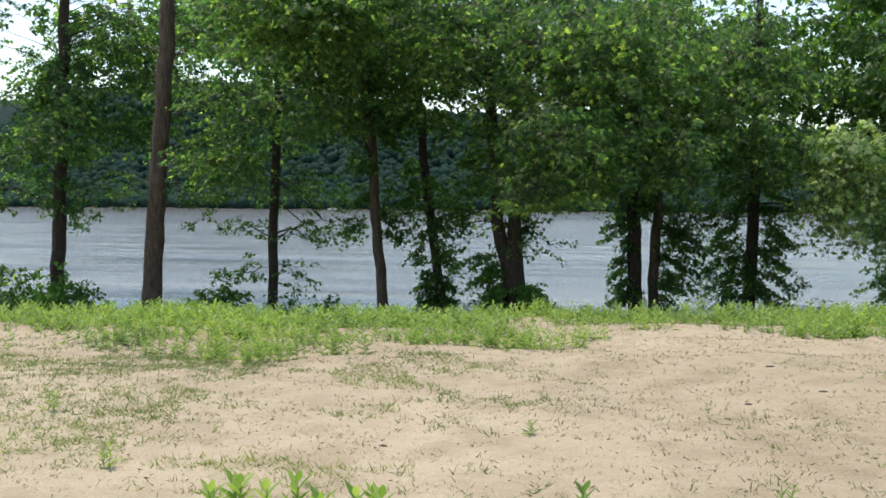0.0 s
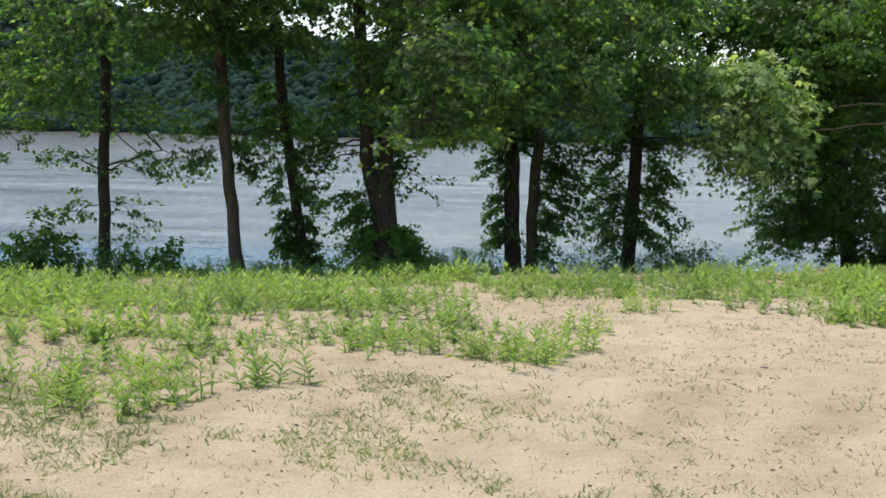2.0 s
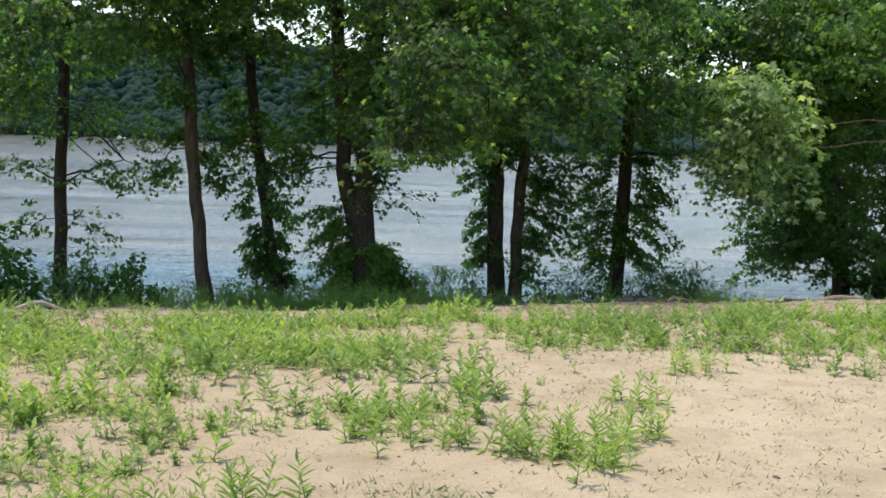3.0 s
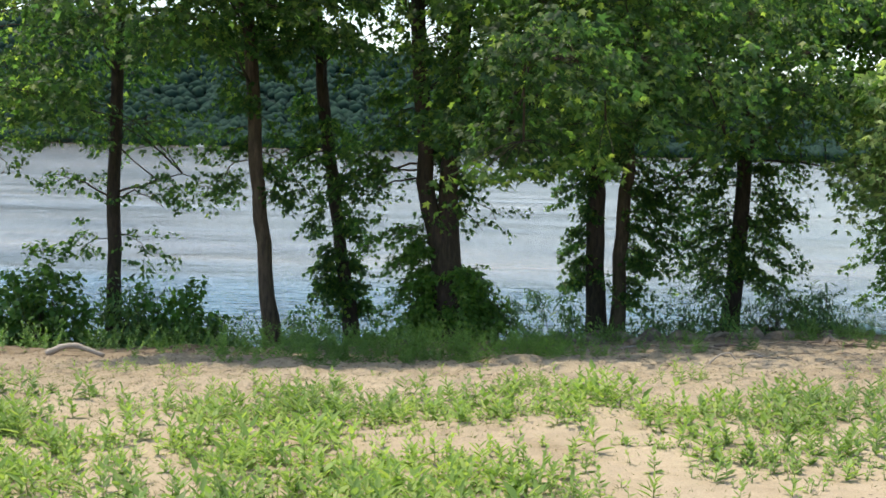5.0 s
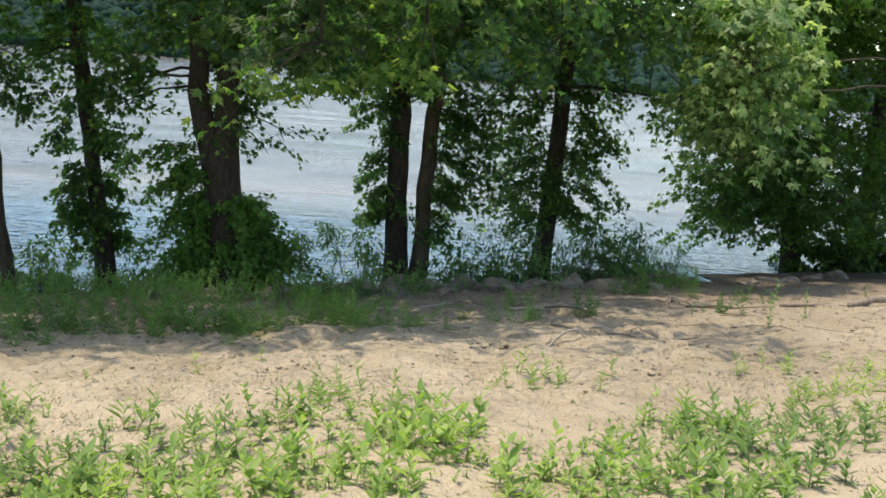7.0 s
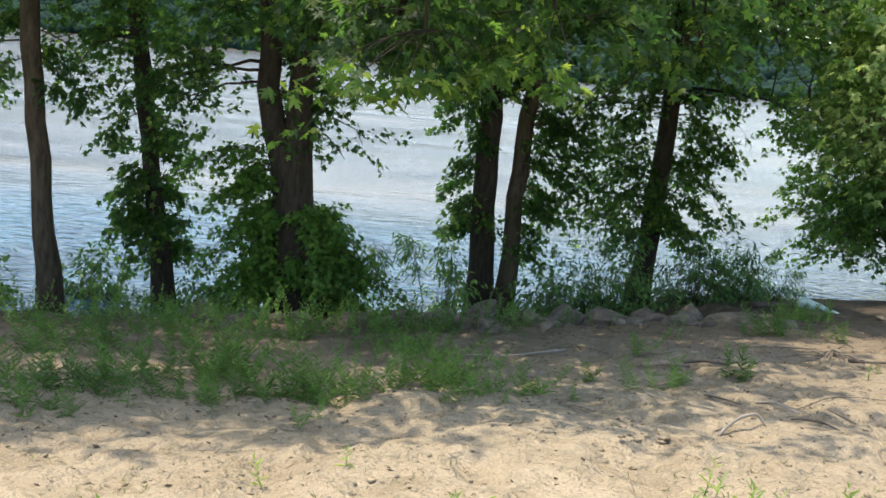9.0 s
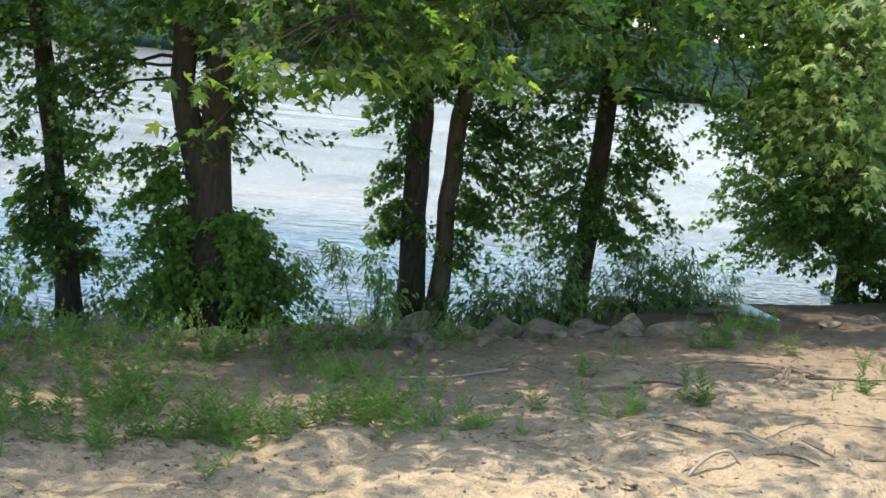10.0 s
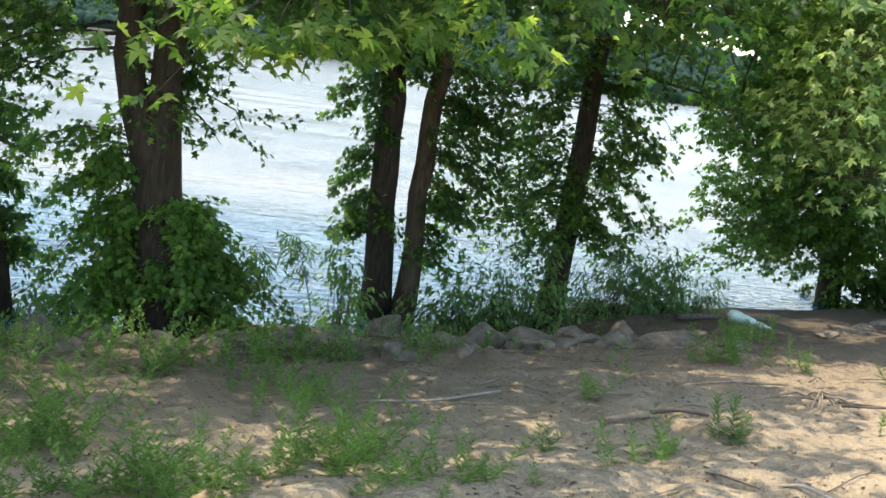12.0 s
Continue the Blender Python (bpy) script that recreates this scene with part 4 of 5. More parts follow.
def make_clump(place, n, spread, low, high, leaf, shape, pairs, slant, mat, label, group):
    """One clump of weeds as a thing: leaves and stems growing from one foot."""
    xy = np.array(place) + rng.normal(0, spread, (n, 2))
    pieces = plants(rng, xy, rng.uniform(low, high, n), leaf, shape, pairs, slant)
    foot = np.array([place[0], place[1], float(ground_z(*place))])
    top = empty("weed_clump", foot)
    part("leafage", mesh_from("leafage", pieces[0][0] - foot, pieces[0][1]), mat, top, kind="stuff")
    part("stem_mass", mesh_from("stem_mass", pieces[1][0] - foot, pieces[1][1]), mat, top, kind="stuff")
    return tagged(top, label, "weed", group)


SEED_LEAF = mesh_from("leaf", *BROADWEED)


def make_seedling(place, tall, seed):
    """A broad-leaved seedling: one stem with leaves spiralling up it, each blade its own."""
    r2 = np.random.default_rng(900 + seed)
    foot = np.array([*place, float(ground_z(*place)) - 0.01])
    top = empty("seedling", foot)
    u = np.linspace(0, 1, 5)[:, None]
    v, t = tube(u * np.array([*r2.normal(0, 0.1, 2), 1.0]) * tall, np.linspace(0.005, 0.002, 5), 6)
    stem = part("stem", mesh_from("stem", v, t, True), M_SEEDLING, top)
    for k in range(11):
        h = (k + 1.5) / 12.5
        ta = 2.4 * k + r2.normal(0, 0.2)
        tip = Vector((math.cos(ta), math.sin(ta), 0.5 + 1.3 * h)).normalized()
        side = tip.cross(Vector((-math.cos(ta), -math.sin(ta), 0.9))).normalized()
        blade = part("leaf", SEED_LEAF, M_SEEDLING, stem)
        blade.matrix_local = Matrix.Translation((0, 0, tall * h)) @ Matrix((side, tip, side.cross(tip))).transposed().to_4x4() @ Matrix.Scale(0.13 * (1.15 - 0.5 * h) * r2.uniform(0.8, 1.2), 4)
    return tagged(top, "small broad-leaved green seedling on open sand", "seedling", "sand seedlings")


for k, (x, y) in enumerate([(2.2, 3.3), (2.32, 3.36), (2.48, 3.28), (2.6, 3.36), (2.73, 3.3), (2.88, 3.36), (3.02, 3.3), (3.9, 3.5), (2.27, 3.42), (2.95, 3.42)]):
    make_seedling((x, y), 0.17 + 0.02 * (k % 4), k)
for x, y in [(4.84, 4.15), (1.24, 4.05), (3.44, 5.35), (0.75, 3.75), (0.2, 5.2)]:
    make_clump((x, y), 2, 0.02, 0.07, 0.14, 0.22, LANCE, 10, 0.16, M_WEED, "small lance-leaved green seedling on open sand", "sand seedlings")
for x, y in [(0.66, 7.5), (0.45, 7.7), (0.85, 7.75), (0.5, 8.2), (0.2, 8.0), (1.35, 8.2), (-0.4, 8.3), (2.75, 9.3), (2.55, 9.25), (3.05, 9.6), (3.3, 9.9), (2.9, 9.0), (2.2, 9.5), (1.8, 9.7), (4.1, 11.8), (3.5, 10.9)]:
    make_clump((x, y), 12, 0.13, 0.10, 0.26, 0.2, LANCE, 12, 0.2, M_WEED, "upright bright green weed clump on sand", "sand weed clumps")


def beach_weeds(x, y):
    return np.clip((y - 15.8) / 0.6, 0, 1) * np.clip((19.0 + 0.05 * (x - 2) - y) / 1.5, 0, 1) * np.clip((soft_noise(x, y, 0.9, 14) - 0.46) * 4, 0, 1)


xy = scattered(rng, 2600, (-10, 12, 15.8, 19.5), beach_weeds)
tagged(part("beach_weeds", mesh_from("beach_weeds", *joined(plants(rng, xy, rng.uniform(0.06, 0.2, len(xy)), 0.22, LANCE, 9))), M_WEED), "scattered slender green weeds on pale sand", "weeds", kind="stuff")


def bank_weeds(x, y):
    v = bank_line(x, y)
    left = np.clip((2.4 - x + 1.2 * (soft_noise(x, y, 1.0, 15) - 0.5)) / 1.0, 0, 1)
    a = np.clip((y - 20.3) / 0.5, 0, 1) * np.clip((31.5 - v) / 0.6, 0, 1)
    edge = np.exp(-(((v - 27.6) / 1.0) ** 2)) * np.clip((4.4 - x) / 0.8, 0, 1)
    return a * np.clip(left * np.clip((soft_noise(x, y, 0.7, 16) - 0.72) * 6, 0.012, 1) * np.clip((y - 21.5) / 2, 0.2, 1) + edge * 0.9 + 0.008, 0, 1)


xy = scattered(rng, 4200, (-14, 14, 20, 33), bank_weeds)
hh = rng.uniform(0.2, 0.52, len(xy)) * (0.6 + 0.8 * soft_noise(xy[:, 0], xy[:, 1], 0.9, 17))
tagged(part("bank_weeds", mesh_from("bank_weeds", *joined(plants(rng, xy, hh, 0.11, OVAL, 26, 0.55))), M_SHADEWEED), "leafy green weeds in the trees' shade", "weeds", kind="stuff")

SHADE_CLUMPS = [(0.05, 22.2, 26, 0.20, 0.62), (0.25, 22.0, 12, 0.14, 0.45), (-0.25, 21.8, 12, 0.18, 0.36), (0.1, 20.75, 14, 0.15, 0.34), (0.42, 20.95, 12, 0.12, 0.3),
                (0.95, 20.9, 22, 0.2, 0.46), (1.2, 21.0, 12, 0.16, 0.38), (0.72, 20.95, 10, 0.12, 0.3), (1.05, 19.95, 4, 0.05, 0.2), (1.9, 21.5, 22, 0.15, 0.44), (2.08, 21.9, 14, 0.16, 0.42),
                (1.7, 21.25, 6, 0.08, 0.26), (2.24, 21.05, 8, 0.1, 0.28), (2.62, 21.15, 8, 0.13, 0.22), (2.92, 21.3, 9, 0.1, 0.28), (2.2, 24.0, 12, 0.22, 0.36), (1.9, 23.6, 8, 0.2, 0.3), (2.4, 22.9, 5, 0.14, 0.24),
                (1.5, 24.7, 12, 0.2, 0.32), (0.55, 25.2, 22, 0.22, 0.4), (1.05, 25.5, 20, 0.22, 0.4), (1.55, 26.6, 20, 0.22, 0.42), (2.05, 26.1, 20, 0.22, 0.44), (2.5, 26.7, 12, 0.2, 0.36), (3.45, 26.9, 14, 0.18, 0.4),
                (-1.2, 23.0, 24, 0.3, 0.5), (-2.2, 22.4, 24, 0.32, 0.46), (-0.95, 20.3, 12, 0.14, 0.34), (-0.74, 21.0, 18, 0.2, 0.42), (-1.3, 21.0, 18, 0.22, 0.42), (-0.68, 20.05, 3, 0.04, 0.26), (-0.6, 21.5, 14, 0.2, 0.38), (-0.8, 24.4, 18, 0.25, 0.36), (-1.7, 23.4, 18, 0.25, 0.4), (-2.8, 21.2, 18, 0.3, 0.36), (-1.9, 20.4, 14, 0.25, 0.3), (-1.3, 26.8, 22, 0.3, 0.4), (-0.6, 27.2, 18, 0.26, 0.36), (3.5, 22.0, 4, 0.05, 0.26), (4.2, 21.9, 8, 0.09, 0.34), (5.05, 22.5, 8, 0.08, 0.42), (4.48, 24.1, 6, 0.07, 0.38), (3.8, 21.6, 3, 0.04, 0.3),
                (7.15, 23.3, 8, 0.12, 0.3), (8.45, 25.4, 6, 0.1, 0.3), (7.05, 27.1, 12, 0.12, 0.5), (7.4, 26.9, 11, 0.12, 0.46), (7.85, 26.5, 7, 0.1, 0.36), (8.6, 29.6, 14, 0.2, 0.4), (9.2, 30.0, 14, 0.2, 0.4), (4.6, 28.0, 6, 0.16, 0.3)]
for x, y, n, wide, tall in SHADE_CLUMPS:
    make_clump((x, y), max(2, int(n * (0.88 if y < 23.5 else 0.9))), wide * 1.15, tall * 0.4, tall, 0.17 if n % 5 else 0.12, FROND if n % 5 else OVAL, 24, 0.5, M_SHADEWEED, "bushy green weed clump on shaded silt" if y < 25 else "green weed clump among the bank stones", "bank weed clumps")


def tufts(rng, xy, height, blades_n, wide=0.065, spread=0.02):
    """Dry grass: a few thin blades from each foot."""
    n = len(xy)
    foot = np.concatenate([xy, ground_z(xy[:, 0], xy[:, 1])[:, None] - 0.005], 1)
    foot = np.repeat(foot, blades_n, 0) + np.concatenate([rng.normal(0, spread, (n * blades_n, 2)), np.zeros((n * blades_n, 1))], 1)
    tip = rng.normal(0, 0.75, foot.shape)
    tip[:, 2] = rng.uniform(0.2, 1.0, len(foot))
    up = rng.normal(0, 1, foot.shape)
    return blades(foot, tip, up, np.repeat(height, blades_n) * rng.uniform(0.5, 1.2, len(foot)), (np.array([(wide, 0, 0), (0, 1, 0), (-wide, 0, 0)]), np.array([(0, 1, 2)])))


def dry_density(x, y):
    left = 0.75 + 0.25 * np.clip((3.0 - x) / 2.0, 0, 1)
    return np.clip((soft_noise(x, y, 1.0, 18) * 0.6 + soft_noise(x, y, 0.35, 19) * 0.5 - 0.23) * 2, 0.30, 1) * left * np.clip((20 - y) / 3, 0.05, 1)


xy = scattered(rng, 125000, (-6, 12, 3.0, 20), dry_density)
tagged(part("dry_grass", mesh_from("dry_grass", *tufts(rng, xy, 0.016 + 0.036 * rng.random(len(xy)) ** 1.5, 3, 0.085)), M_DRY), "short dry grass tufts dotted over the sand", "grass", kind="stuff")


def stubble_density(x, y):
    near = np.clip((3.4 - x + 1.5 * (soft_noise(x, y, 1.3, 52) - 0.5)) / 1.6, 0.06, 1) * np.clip((y - 3.6) / 0.8, 0, 1) * np.clip((9.2 - y) / 1.2, 0, 1)
    patchy = np.clip((soft_noise(x, y, 0.7, 51) * 0.65 + soft_noise(x, y, 0.22, 53) * 0.35 - 0.44) * 5, 0, 1)
    # denser mats of stubble
    mat = np.zeros_like(x)
    for cx, cy, wide in ((0.3, 5.6, 0.75), (-0.5, 6.6, 0.8), (1.4, 5.7, 0.35), (3.15, 6.35, 0.35), (2.3, 5.8, 0.3), (0.9, 7.2, 0.5)):
        mat = np.maximum(mat, np.exp(-((x - cx) ** 2 + (y - cy) ** 2) / wide ** 2))
    mat = np.clip((mat + 0.9 * (soft_noise(x, y, 0.3, 54) - 0.5) - 0.25) * 1.6, 0, 1)
    return np.maximum(near * patchy, mat * np.clip(soft_noise(x, y, 0.12, 55) * 2.4 - 0.6, 0.1, 1))


xy = scattered(rng, 42000, (-5, 9, 3.4, 9.4), stubble_density)
tagged(part("grass_stubble", mesh_from("grass_stubble", *tufts(rng, xy, rng.uniform(0.018, 0.065, len(xy)), 7, 0.085, 0.03)), M_STUBBLE), "short thin green grass stubble on sand", "grass", kind="stuff")


# ---- litter on the sand ----
def chips(rng, xy, size, thick=0.25):
    """Small bent flakes, each a closed wedge."""
    n = len(xy)
    c = np.concatenate([xy, ground_z(xy[:, 0], xy[:, 1])[:, None] + 0.004], 1)
    a = rng.uniform(0, 6.28, n)
    u = np.stack([np.cos(a), np.sin(a), rng.normal(0, 0.2, n)], 1)
    w = np.stack([-np.sin(a), np.cos(a), rng.normal(0, 0.2, n)], 1) * rng.uniform(0.2, 0.6, (n, 1))
    k = np.array([0, 0, 1.0]) * thick
    v = np.stack([c - u * size[:, None], c + w * size[:, None], c + u * size[:, None], c - w * size[:, None], c + k * size[:, None]], 1)
    t = np.array([(0, 1, 4), (1, 2, 4), (2, 3, 4), (3, 0, 4), (0, 3, 2), (0, 2, 1)])[None] + (np.arange(n) * 5)[:, None, None]
    return v.reshape(-1, 3), t.reshape(-1, 3)


xy = scattered(rng, 26000, (-6, 14, 3, 31), lambda x, y: 0.45 + 0.55 * np.clip((bank_line(x, y) - 19) / 3, 0, 1))
tagged(part("leaf_litter", mesh_from("leaf_litter", *chips(rng, xy, rng.uniform(0.006, 0.03, len(xy)) * np.where(xy[:, 1] < 18, 0.6, 1.0))), M_LITTER), "dark dry leaf flakes and twig bits on sand", "litter", kind="stuff")


def clods(rng, xy, size):
    """Lumps of crusted sand kicked up by feet, half sunk."""
    ico = bmesh.new()
    bmesh.ops.create_icosphere(ico, subdivisions=1, radius=1.0)
    iv = np.array([v.co[:] for v in ico.verts])
    it = np.array([[v.index for v in f.verts] for f in ico.faces])
    ico.free()
    n = len(xy)
    c = np.concatenate([xy, ground_z(xy[:, 0], xy[:, 1])[:, None]], 1)
    shape = 1 + 0.6 * (rng.random((n, len(iv))) - 0.5)
    flat = np.stack([size * rng.uniform(0.8, 1.5, n), size * rng.uniform(0.7, 1.2, n), size * rng.uniform(0.25, 0.55, n)], 1)
    v = c[:, None] + iv[None] * shape[..., None] * flat[:, None]
    t = it[None] + (np.arange(n) * len(iv))[:, None, None]
    return v.reshape(-1, 3), t.reshape(-1, 3)


def trodden(x, y):
    return np.clip((y - 16.5) / 1.5, 0, 1) * np.clip((24.0 - y) / 3, 0, 1) * np.clip((soft_noise(x, y, 0.8, 61) * 0.6 + soft_noise(x, y, 0.25, 62) * 0.4 - 0.42) * 5, 0, 1)


xy = scattered(rng, 4500, (-3, 11, 16.5, 24), trodden)
tagged(part("sand_clods", mesh_from("sand_clods", *clods(rng, xy, rng.uniform(0.008, 0.04, len(xy)) * rng.uniform(0.5, 1.0, len(xy))), True), M_SAND), "crusted sand lumps around old footprints", "sand", kind="stuff")


BARK_BITS = [(5.2, 8.35, 0.04), (5.5, 7.4, 0.035), (2.6, 4.9, 0.028), (4.6, 9.3, 0.03), (4.9, 6.9, 0.022), (0.9, 4.6, 0.03), (3.9, 9.0, 0.026), (2.4, 8.6, 0.024)]
for x, y, size in BARK_BITS:
    piece = part("bark_piece", mesh_from("bark_piece", *clods(rng, np.array([(x, y)]), np.array([size]))), M_DARKWOOD)
    tagged(piece, "small dark weathered bark piece on dry sand", "bark", "bark pieces on the sand")


# ---- rocks ----
def make_rock(place, size, turn, seed, label="weathered brown-grey boulder on the riverbank"):
    bm = bmesh.new()
    bmesh.ops.create_icosphere(bm, subdivisions=3, radius=1.0)
    noise.seed_set(seed + 1)
    cuts = [Vector((random.uniform(-1, 1), random.uniform(-1, 1), random.uniform(-0.3, 1))).normalized() for _ in range(9)]
    for v in bm.verts:
        c = v.co.copy()
        for d in cuts:
            over = c.dot(d) - 0.5
            if over > 0:
                c -= d * over * 0.95
        c *= 1 + 0.14 * noise.noise(v.co * 1.7 + Vector((seed, 0, 0))) + 0.05 * noise.noise(v.co * 5)
        v.co = Vector((c.x * size[0], c.y * size[1], c.z * size[2]))
    me = bpy.data.meshes.new("boulder")
    bm.to_mesh(me)
    bm.free()
    me.materials.append(M_ROCK)
    ob = new("boulder", me)
    ob.matrix_world = pose(place[0], place[1], place[2], random.uniform(-8, 8), random.uniform(-8, 8), turn)
    return tagged(ob, label, "boulder", "bank rocks")


random.seed(5)
SMALL_ROCKS = 40
ROCKS = [(2.75, 27.9, 0.50, 0.36, 0.26), (3.25, 27.6, 0.40, 0.28, 0.16), (3.9, 28.1, 0.34, 0.26, 0.20), (5.0, 28.7, 0.30, 0.26, 0.24), (4.65, 29.4, 0.52, 0.3, 0.22), (5.25, 29.4, 0.42, 0.28, 0.2), (5.95, 29.6, 0.26, 0.22, 0.24), (6.6, 29.8, 0.34, 0.24, 0.22),
         (6.4, 28.75, 0.22, 0.18, 0.14), (7.45, 30.0, 0.44, 0.34, 0.26), (7.0, 30.6, 0.3, 0.3, 0.2), (8.1, 30.9, 0.3, 0.26, 0.14), (8.8, 31.4, 0.34, 0.24, 0.16), (-1.4, 29.3, 0.42, 0.3, 0.3), (-0.5, 28.9, 0.3, 0.22, 0.16), (1.3, 28.8, 0.42, 0.3, 0.2), (1.9, 28.5, 0.36, 0.26, 0.18),
         (2.2, 28.2, 0.3, 0.22, 0.18), (1.5, 30.9, 0.5, 0.35, 0.22), (2.2, 31.2, 0.42, 0.3, 0.2), (2.8, 30.6, 0.36, 0.3, 0.22), (6.2, 30.5, 0.35, 0.3, 0.25), (3.4, 30.3, 0.36, 0.3, 0.3), (5.4, 28.6, 0.12, 0.1, 0.07), (5.7, 28.5, 0.1, 0.08, 0.06), (4.3, 28.3, 0.14, 0.1, 0.08), (4.0, 27.6, 0.16, 0.12, 0.08),
         (11.6, 31.6, 0.42, 0.26, 0.12), (10.9, 30.9, 0.36, 0.22, 0.1), (12.6, 32.6, 0.36, 0.28, 0.14), (13.6, 33.6, 0.4, 0.3, 0.2), (9.6, 31.0, 0.24, 0.18, 0.1), (-2.4, 29.6, 0.36, 0.26, 0.2), (-3.2, 30.0, 0.3, 0.24, 0.2), (0.3, 28.6, 0.24, 0.2, 0.12), (14.8, 34.6, 0.4, 0.3, 0.2)]
for _ in range(SMALL_ROCKS):
    x = random.uniform(-1.0, 8.6)
    a = random.uniform(0.09, 0.27)
    ROCKS.append((x, 27.2 + 0.36 * (x - 2.0) * (1.0 if x > 2 else 0.0) + random.uniform(-0.1, 1.3), a, a * 0.8, a * 0.7))
for k, (x, y, a, b, c) in enumerate(ROCKS):
    y -= (0.5 if 4.4 < x < 8.5 and y > 29.2 else 0.0) + (0.75 if x < 9 else 0.0)
    x -= 0.05 * (x - 1.3) if x < 9 else 0.0
    make_rock((x, y, float(ground_z(x, y)) + c * (0.0, 0.25, 0.1)[k % 3]), (a * (1.25, 0.95, 1.1)[k % 3], b * 1.1, c * (0.85, 1.2, 1.05)[k % 3]), random.uniform(-35, 35), k, "pale weathered stone on shaded silt" if k in (3, 8) else "weathered brown-grey boulder on the riverbank")


# ---- sticks and driftwood ----
def make_stick(name, label, pts, radii, mat, sides=8, group="driftwood"):
    pts = np.asarray(pts, float)
    top = pts[0].copy()
    s = np.linspace(0, 1, len(pts))
    u = np.linspace(0, 1, 16)
    fine = np.stack([np.interp(u, s, pts[:, c]) for c in range(3)], 1)
    fine[1:-1] = (fine[:-2] + 2 * fine[1:-1] + fine[2:]) / 4
    v, t = tube(fine, np.interp(u, s, radii), sides, 0.35, int(abs(pts[0][0]) * 10))
    ob = part(name, mesh_from(name, v - top, t, True), mat)
    ob.location = top
    return tagged(ob, label, "stick", group)


def lay(x, y, up=0.02):
    return (x, y, float(ground_z(x, y)) + up)


make_stick("stick", "long straight bleached stick on silt", [lay(2.45, 23.75), lay(3.0, 23.95, 0.03), lay(3.66, 24.2, 0.03)], [0.008, 0.012, 0.014], M_PALEWOOD)
make_stick("curved_stick", "pale arched branch lying on sand", [lay(4.03, 20.07, 0.0), lay(4.1, 20.1, 0.06), lay(4.2, 20.12, 0.10), lay(4.32, 20.13, 0.10), lay(4.4, 20.12, 0.0)], [0.013, 0.013, 0.012, 0.011, 0.008], M_PALEWOOD)
make_stick("log", "short grey forked driftwood log", [lay(4.17, 22.85, 0.03), lay(4.5, 23.02, 0.05), lay(4.78, 23.25, 0.04)], [0.02, 0.028, 0.02], M_WOOD)
make_stick("log", "dark wet branch lying on silt", [lay(4.7, 23.24, 0.03), lay(4.95, 23.28, 0.03), lay(5.2, 23.22, 0.02)], [0.02, 0.018, 0.012], M_DARKWOOD)
make_stick("log", "bleached driftwood log on sand", [lay(9.6, 24.6, 0.04), lay(10.1, 24.8, 0.07), lay(10.7, 24.9, 0.06)], [0.05, 0.07, 0.06], M_WOOD)
make_stick("driftwood_branch", "bleached bent branch lying among weeds", [lay(-5.55, 22.3, 0.02), lay(-5.3, 22.35, 0.16), lay(-5.1, 22.4, 0.17), lay(-4.7, 22.45, 0.03)], [0.05, 0.05, 0.045, 0.035], M_PALEWOOD)
make_stick("stick", "pale driftwood stick on sand", [lay(8.3, 24.1), lay(8.9, 24.3, 0.03)], [0.03, 0.025], M_WOOD)
make_stick("log", "dark fallen trunk at the water's edge", [lay(9.1, 33.0, 0.05), lay(9.9, 33.3, 0.12), lay(10.6, 33.45, 0.05), lay(11.4, 33.8, 0.03)], [0.06, 0.055, 0.05, 0.025], M_DARKWOOD)
make_stick("stick", "weathered stick beside bright weeds", [lay(2.94, 20.97), lay(3.1, 20.82, 0.03), lay(3.24, 20.7)], [0.010, 0.012, 0.009], M_WOOD)
make_stick("bark_strip", "pale curled bark strip on sand", [lay(4.72, 21.16, 0.02), lay(4.82, 21.05, 0.04), lay(4.98, 20.9, 0.02)], [0.009, 0.014, 0.007], M_PALEWOOD)
make_stick("stick", "dark crooked twig on trodden sand", [lay(4.66, 20.3), lay(4.8, 20.34, 0.03), lay(4.92, 20.3, 0.02), lay(5.06, 20.3)], [0.006, 0.009, 0.008, 0.005], M_DARKWOOD)
make_stick("stick", "dark crooked twig on trodden sand", [lay(5.2, 20.85), lay(5.4, 20.6, 0.03), lay(5.62, 20.3)], [0.006, 0.008, 0.005], M_DARKWOOD)
make_stick("stick", "dark curved twig on silt", [lay(4.36, 21.45), lay(4.46, 21.38, 0.04), lay(4.58, 21.12)], [0.006, 0.008, 0.004], M_DARKWOOD)
make_stick("log", "grey weathered branch lying on silt", [lay(5.7, 25.1), lay(6.2, 25.0, 0.05), lay(6.6, 25.06, 0.04), lay(7.0, 25.2)], [0.010, 0.014, 0.012, 0.007], M_WOOD)
make_stick("log", "dark forked branch on sand", [lay(6.85, 23.95, 0.04), lay(7.25, 23.75, 0.06), lay(7.8, 23.5)], [0.012, 0.011, 0.006], M_DARKWOOD)
make_stick("log", "dark forked branch on sand", [lay(7.0, 24.3, 0.03), lay(7.5, 24.1, 0.05), lay(8.1, 23.9)], [0.010, 0.009, 0.005], M_DARKWOOD)
make_stick("stick", "grey root-like twig on sand", [lay(5.95, 21.6), lay(6.1, 21.2, 0.05), lay(6.2, 20.85)], [0.007, 0.009, 0.005], M_WOOD)
rng = np.random.default_rng(77)
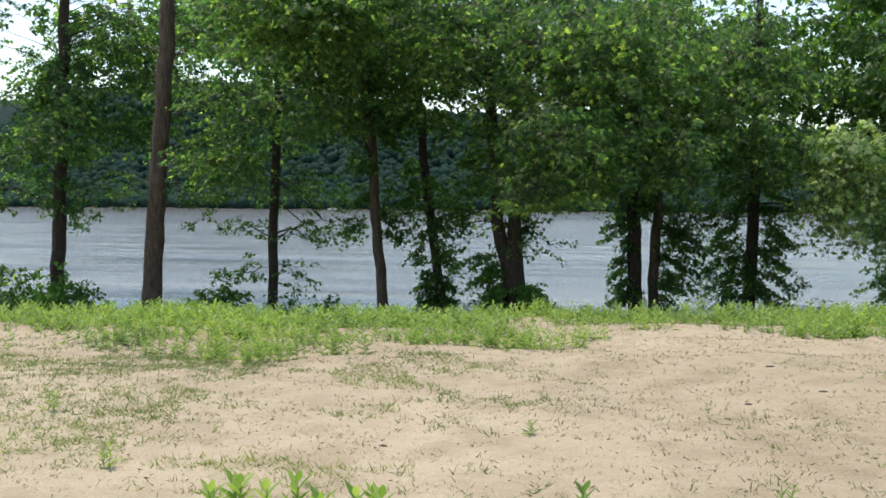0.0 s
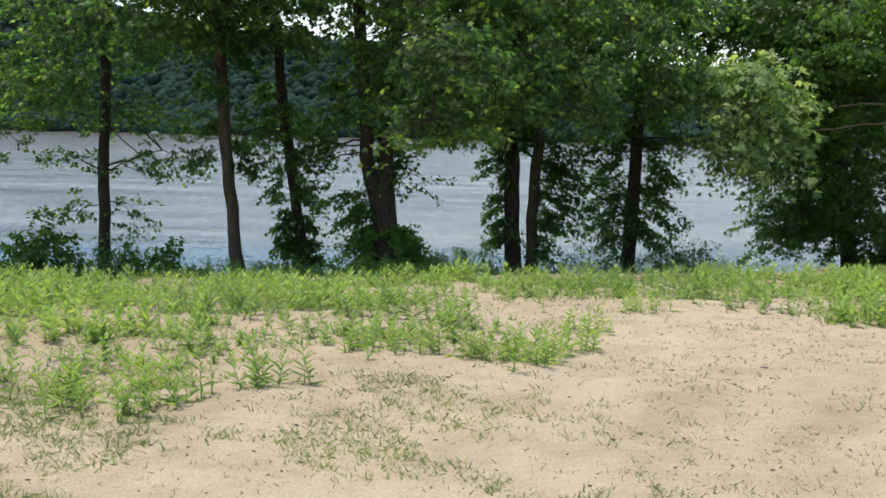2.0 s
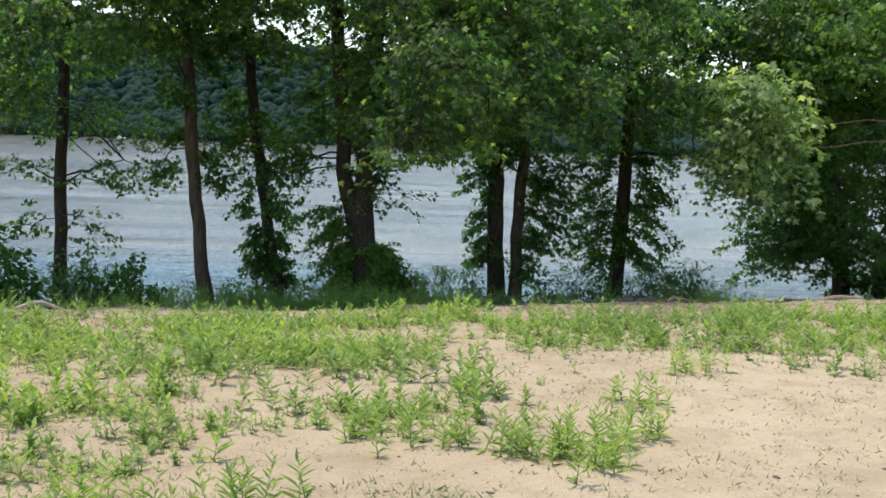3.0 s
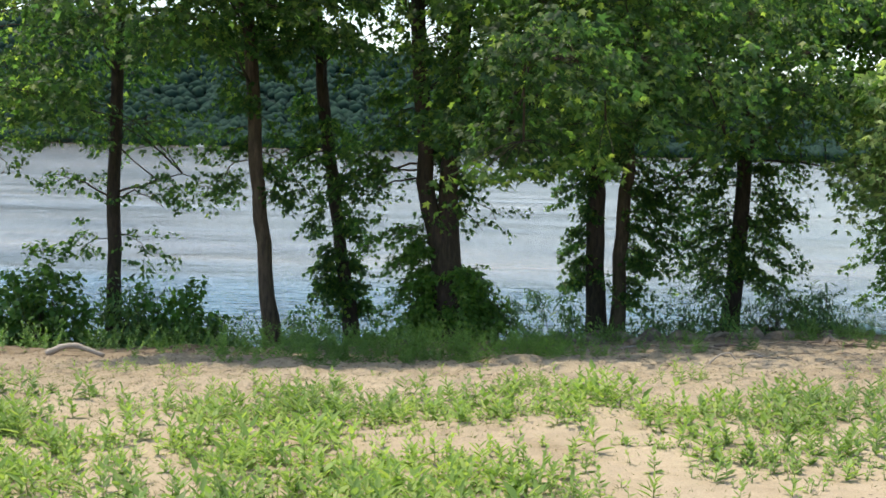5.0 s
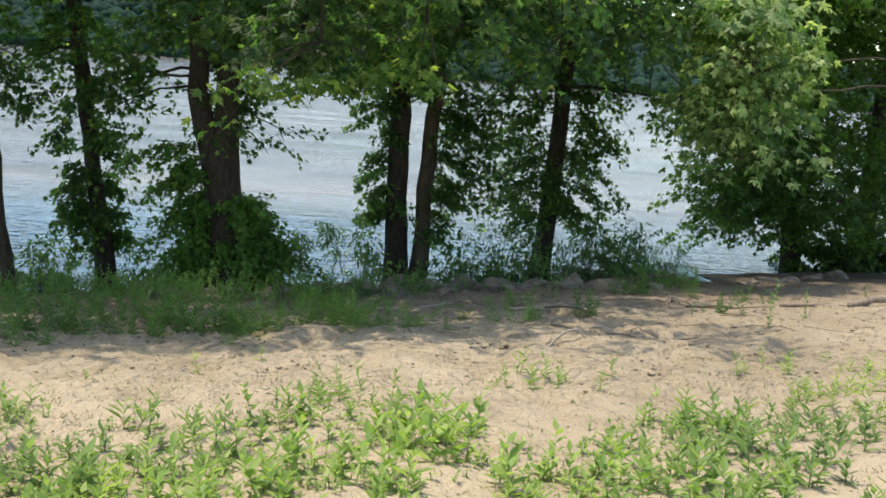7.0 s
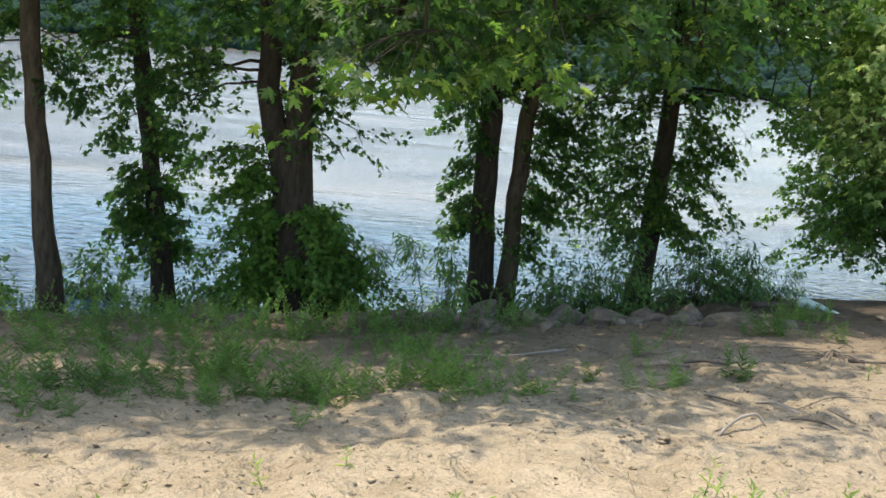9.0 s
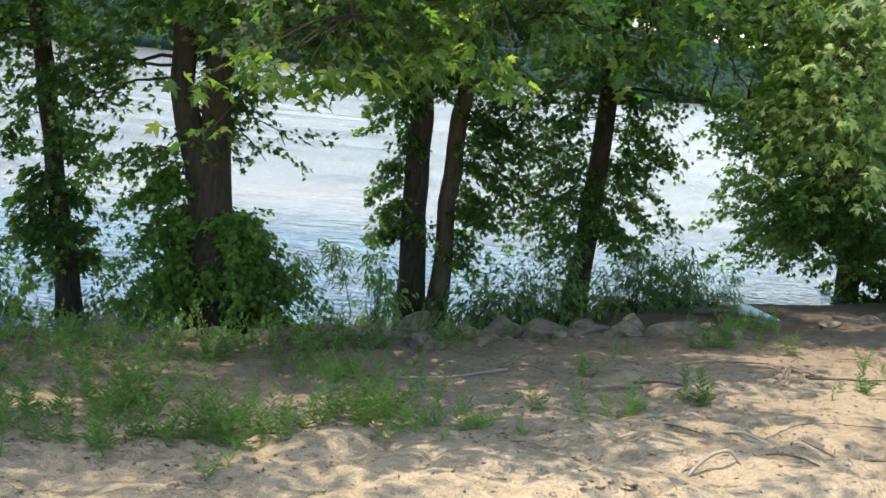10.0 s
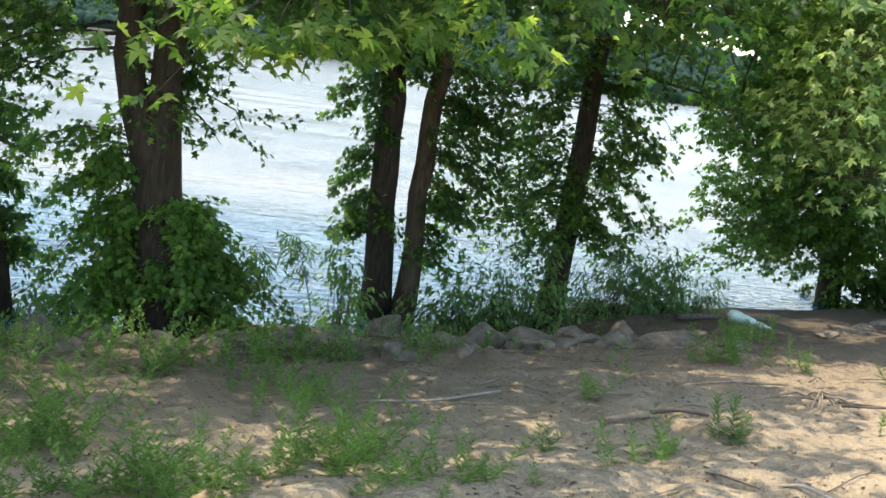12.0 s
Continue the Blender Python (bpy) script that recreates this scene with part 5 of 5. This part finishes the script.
for k in range(52):
    x, y = rng.uniform(3.0, 11), rng.uniform(20.6, 29.5)
    a, L = rng.uniform(-0.5, 0.6), rng.uniform(0.2, 0.75)
    make_stick("stick", "thin weathered twig lying on the sand", [lay(x, y, 0.01), lay(x + L * 0.5 * math.cos(a), y + L * 0.5 * math.sin(a) + rng.normal(0, 0.03), 0.03), lay(x + L * math.cos(a), y + L * math.sin(a), 0.012)],
               list(rng.uniform(0.35, 0.75) * np.array([0.011, 0.009, 0.005])), (M_WOOD, M_DARKWOOD, M_WOOD)[k % 3], 5)
for k in range(12):
    a = rng.uniform(0, 6.28)
    L = rng.uniform(0.25, 0.6)
    make_stick("stick", "grey twig in a tangled driftwood heap", [lay(6.65, 24.0, 0.05 + 0.01 * k), lay(6.65 + L * 0.5 * math.cos(a), 24.0 + L * 0.5 * math.sin(a), 0.12), lay(6.65 + L * math.cos(a), 24.0 + L * math.sin(a), 0.03)],
               [0.011, 0.009, 0.005], M_WOOD, 5, "twig heap")


# ---- things at the water's edge ----
def make_tube_litter():
    pts = [(9.75, 32.3, 0.36), (9.95, 32.28, 0.33), (10.25, 32.22, 0.26), (10.6, 32.18, 0.17)]
    base = np.array(pts[0])
    u = np.linspace(0, 1, 18)
    s = np.linspace(0, 1, 4)
    fine = np.stack([np.interp(u, s, np.array(pts)[:, c]) for c in range(3)], 1)
    rad = np.interp(u, [0, 0.05, 0.2, 0.45, 1], [0.04, 0.10, 0.115, 0.09, 0.025])
    top = empty("plastic_tube", base)
    v, t = tube(fine, rad, 14, 0.12, 3)
    part("tapered_body", mesh_from("tapered_body", v - base, t, True), M_PLASTIC, top)
    v, t = tube(fine[-3:] + (fine[-1] - fine[-3]) * 0.6, [0.03, 0.032, 0.02], 12)
    part("end_cap", mesh_from("end_cap", v - base, t, True), M_WHITE, top, "off-white end cap")
    return tagged(top, "pale turquoise tapered plastic tube washed onto the bank", "plastic litter")


make_tube_litter()


def make_sapling(place, label, seed):
    """A thin leaning willow sapling with narrow leaves on top."""
    r2 = np.random.default_rng(500 + seed)
    foot = np.array(place)
    top = empty("willow_sapling", foot)
    u = np.linspace(0, 1, 6)[:, None]
    pts = u * np.array([-0.4, 0.1, 1.4]) + np.array([0, 0, 0.1]) * np.sin(u * 3.1)
    v, t = tube(pts, np.linspace(0.014, 0.006, 6), 6)
    part("stem", mesh_from("stem", v, t, True), M_BARK, top)
    n = 26
    st = pts[-1] * r2.uniform(0.6, 1.0, (n, 1)) + r2.normal(0, 0.06, (n, 3))
    d = unit(r2.normal(0, 1, (n, 3)) * [1, 1, 0.5] + [0, 0, 0.25])
    p, tip, up, sz, ends = sprays(r2, st, d, r2.uniform(0.25, 0.5, n), 9, 0.15, 0.4, 0.06)
    v, t = blades(p, tip, up, sz, LANCE)
    part("foliage", mesh_from("foliage", v, t), M_BUSH, top, kind="stuff")
    v, t = twig_tubes(st, ends, 0.004)
    part("twig_mass", mesh_from("twig_mass", v, t), M_BARK, top, kind="stuff")
    return tagged(top, label, "sapling", "willow saplings")


make_sapling(on_ground(2.55, 33.4, 0.05), "thin leaning willow sapling at the water's edge", 1)
make_sapling(on_ground(1.75, 31.2, 0.05), "small willow sapling beside an ivy-clad maple", 2)
make_sapling(on_ground(10.0, 34.8, 0.3), "thin willow sapling over the water's edge", 3)


def make_boat(place, turn):
    """A small white moored boat far across the river."""
    top = empty("boat", place)
    top.rotation_euler = (0, 0, radians(turn))
    n = 9
    ring = []
    for k in range(n):
        a = k / (n - 1) * 2 - 1
        w = 0.85 * math.sqrt(max(0.0, 1 - max(0.0, a) ** 2.2))
        ring.append([(a * 2.6, -w, 0.75 + 0.18 * max(0, a)), (a * 2.6, -w * 0.7, 0.0), (a * 2.6, w * 0.7, 0.0), (a * 2.6, w, 0.75 + 0.18 * max(0, a))])
    v = np.array(ring).reshape(-1, 3)
    t = [(k * 4 + i, k * 4 + 4 + i, k * 4 + 5 + i, k * 4 + 1 + i) for k in range(n - 1) for i in range(3)]
    t += [(k * 4, k * 4 + 3, k * 4 + 7, k * 4 + 4) for k in range(n - 1)] + [(0, 1, 2, 3)]
    part("hull", mesh_from("hull", v, np.array(t)), M_WHITE, top)
    bm = bmesh.new()
    bmesh.ops.create_cube(bm, size=1.0, matrix=Matrix.LocRotScale((-0.3, 0, 1.15), None, (1.6, 1.2, 0.8)))
    bmesh.ops.bevel(bm, geom=list(bm.edges), offset=0.12, segments=2, affect="EDGES")
    me = bpy.data.meshes.new("cabin")
    bm.to_mesh(me)
    bm.free()
    part("cabin", me, M_WHITE, top)
    return tagged(top, "small white boat moored under the far bank", "boat")


make_boat((-152.5, 496.5, WATER_Z - 0.1), 8)
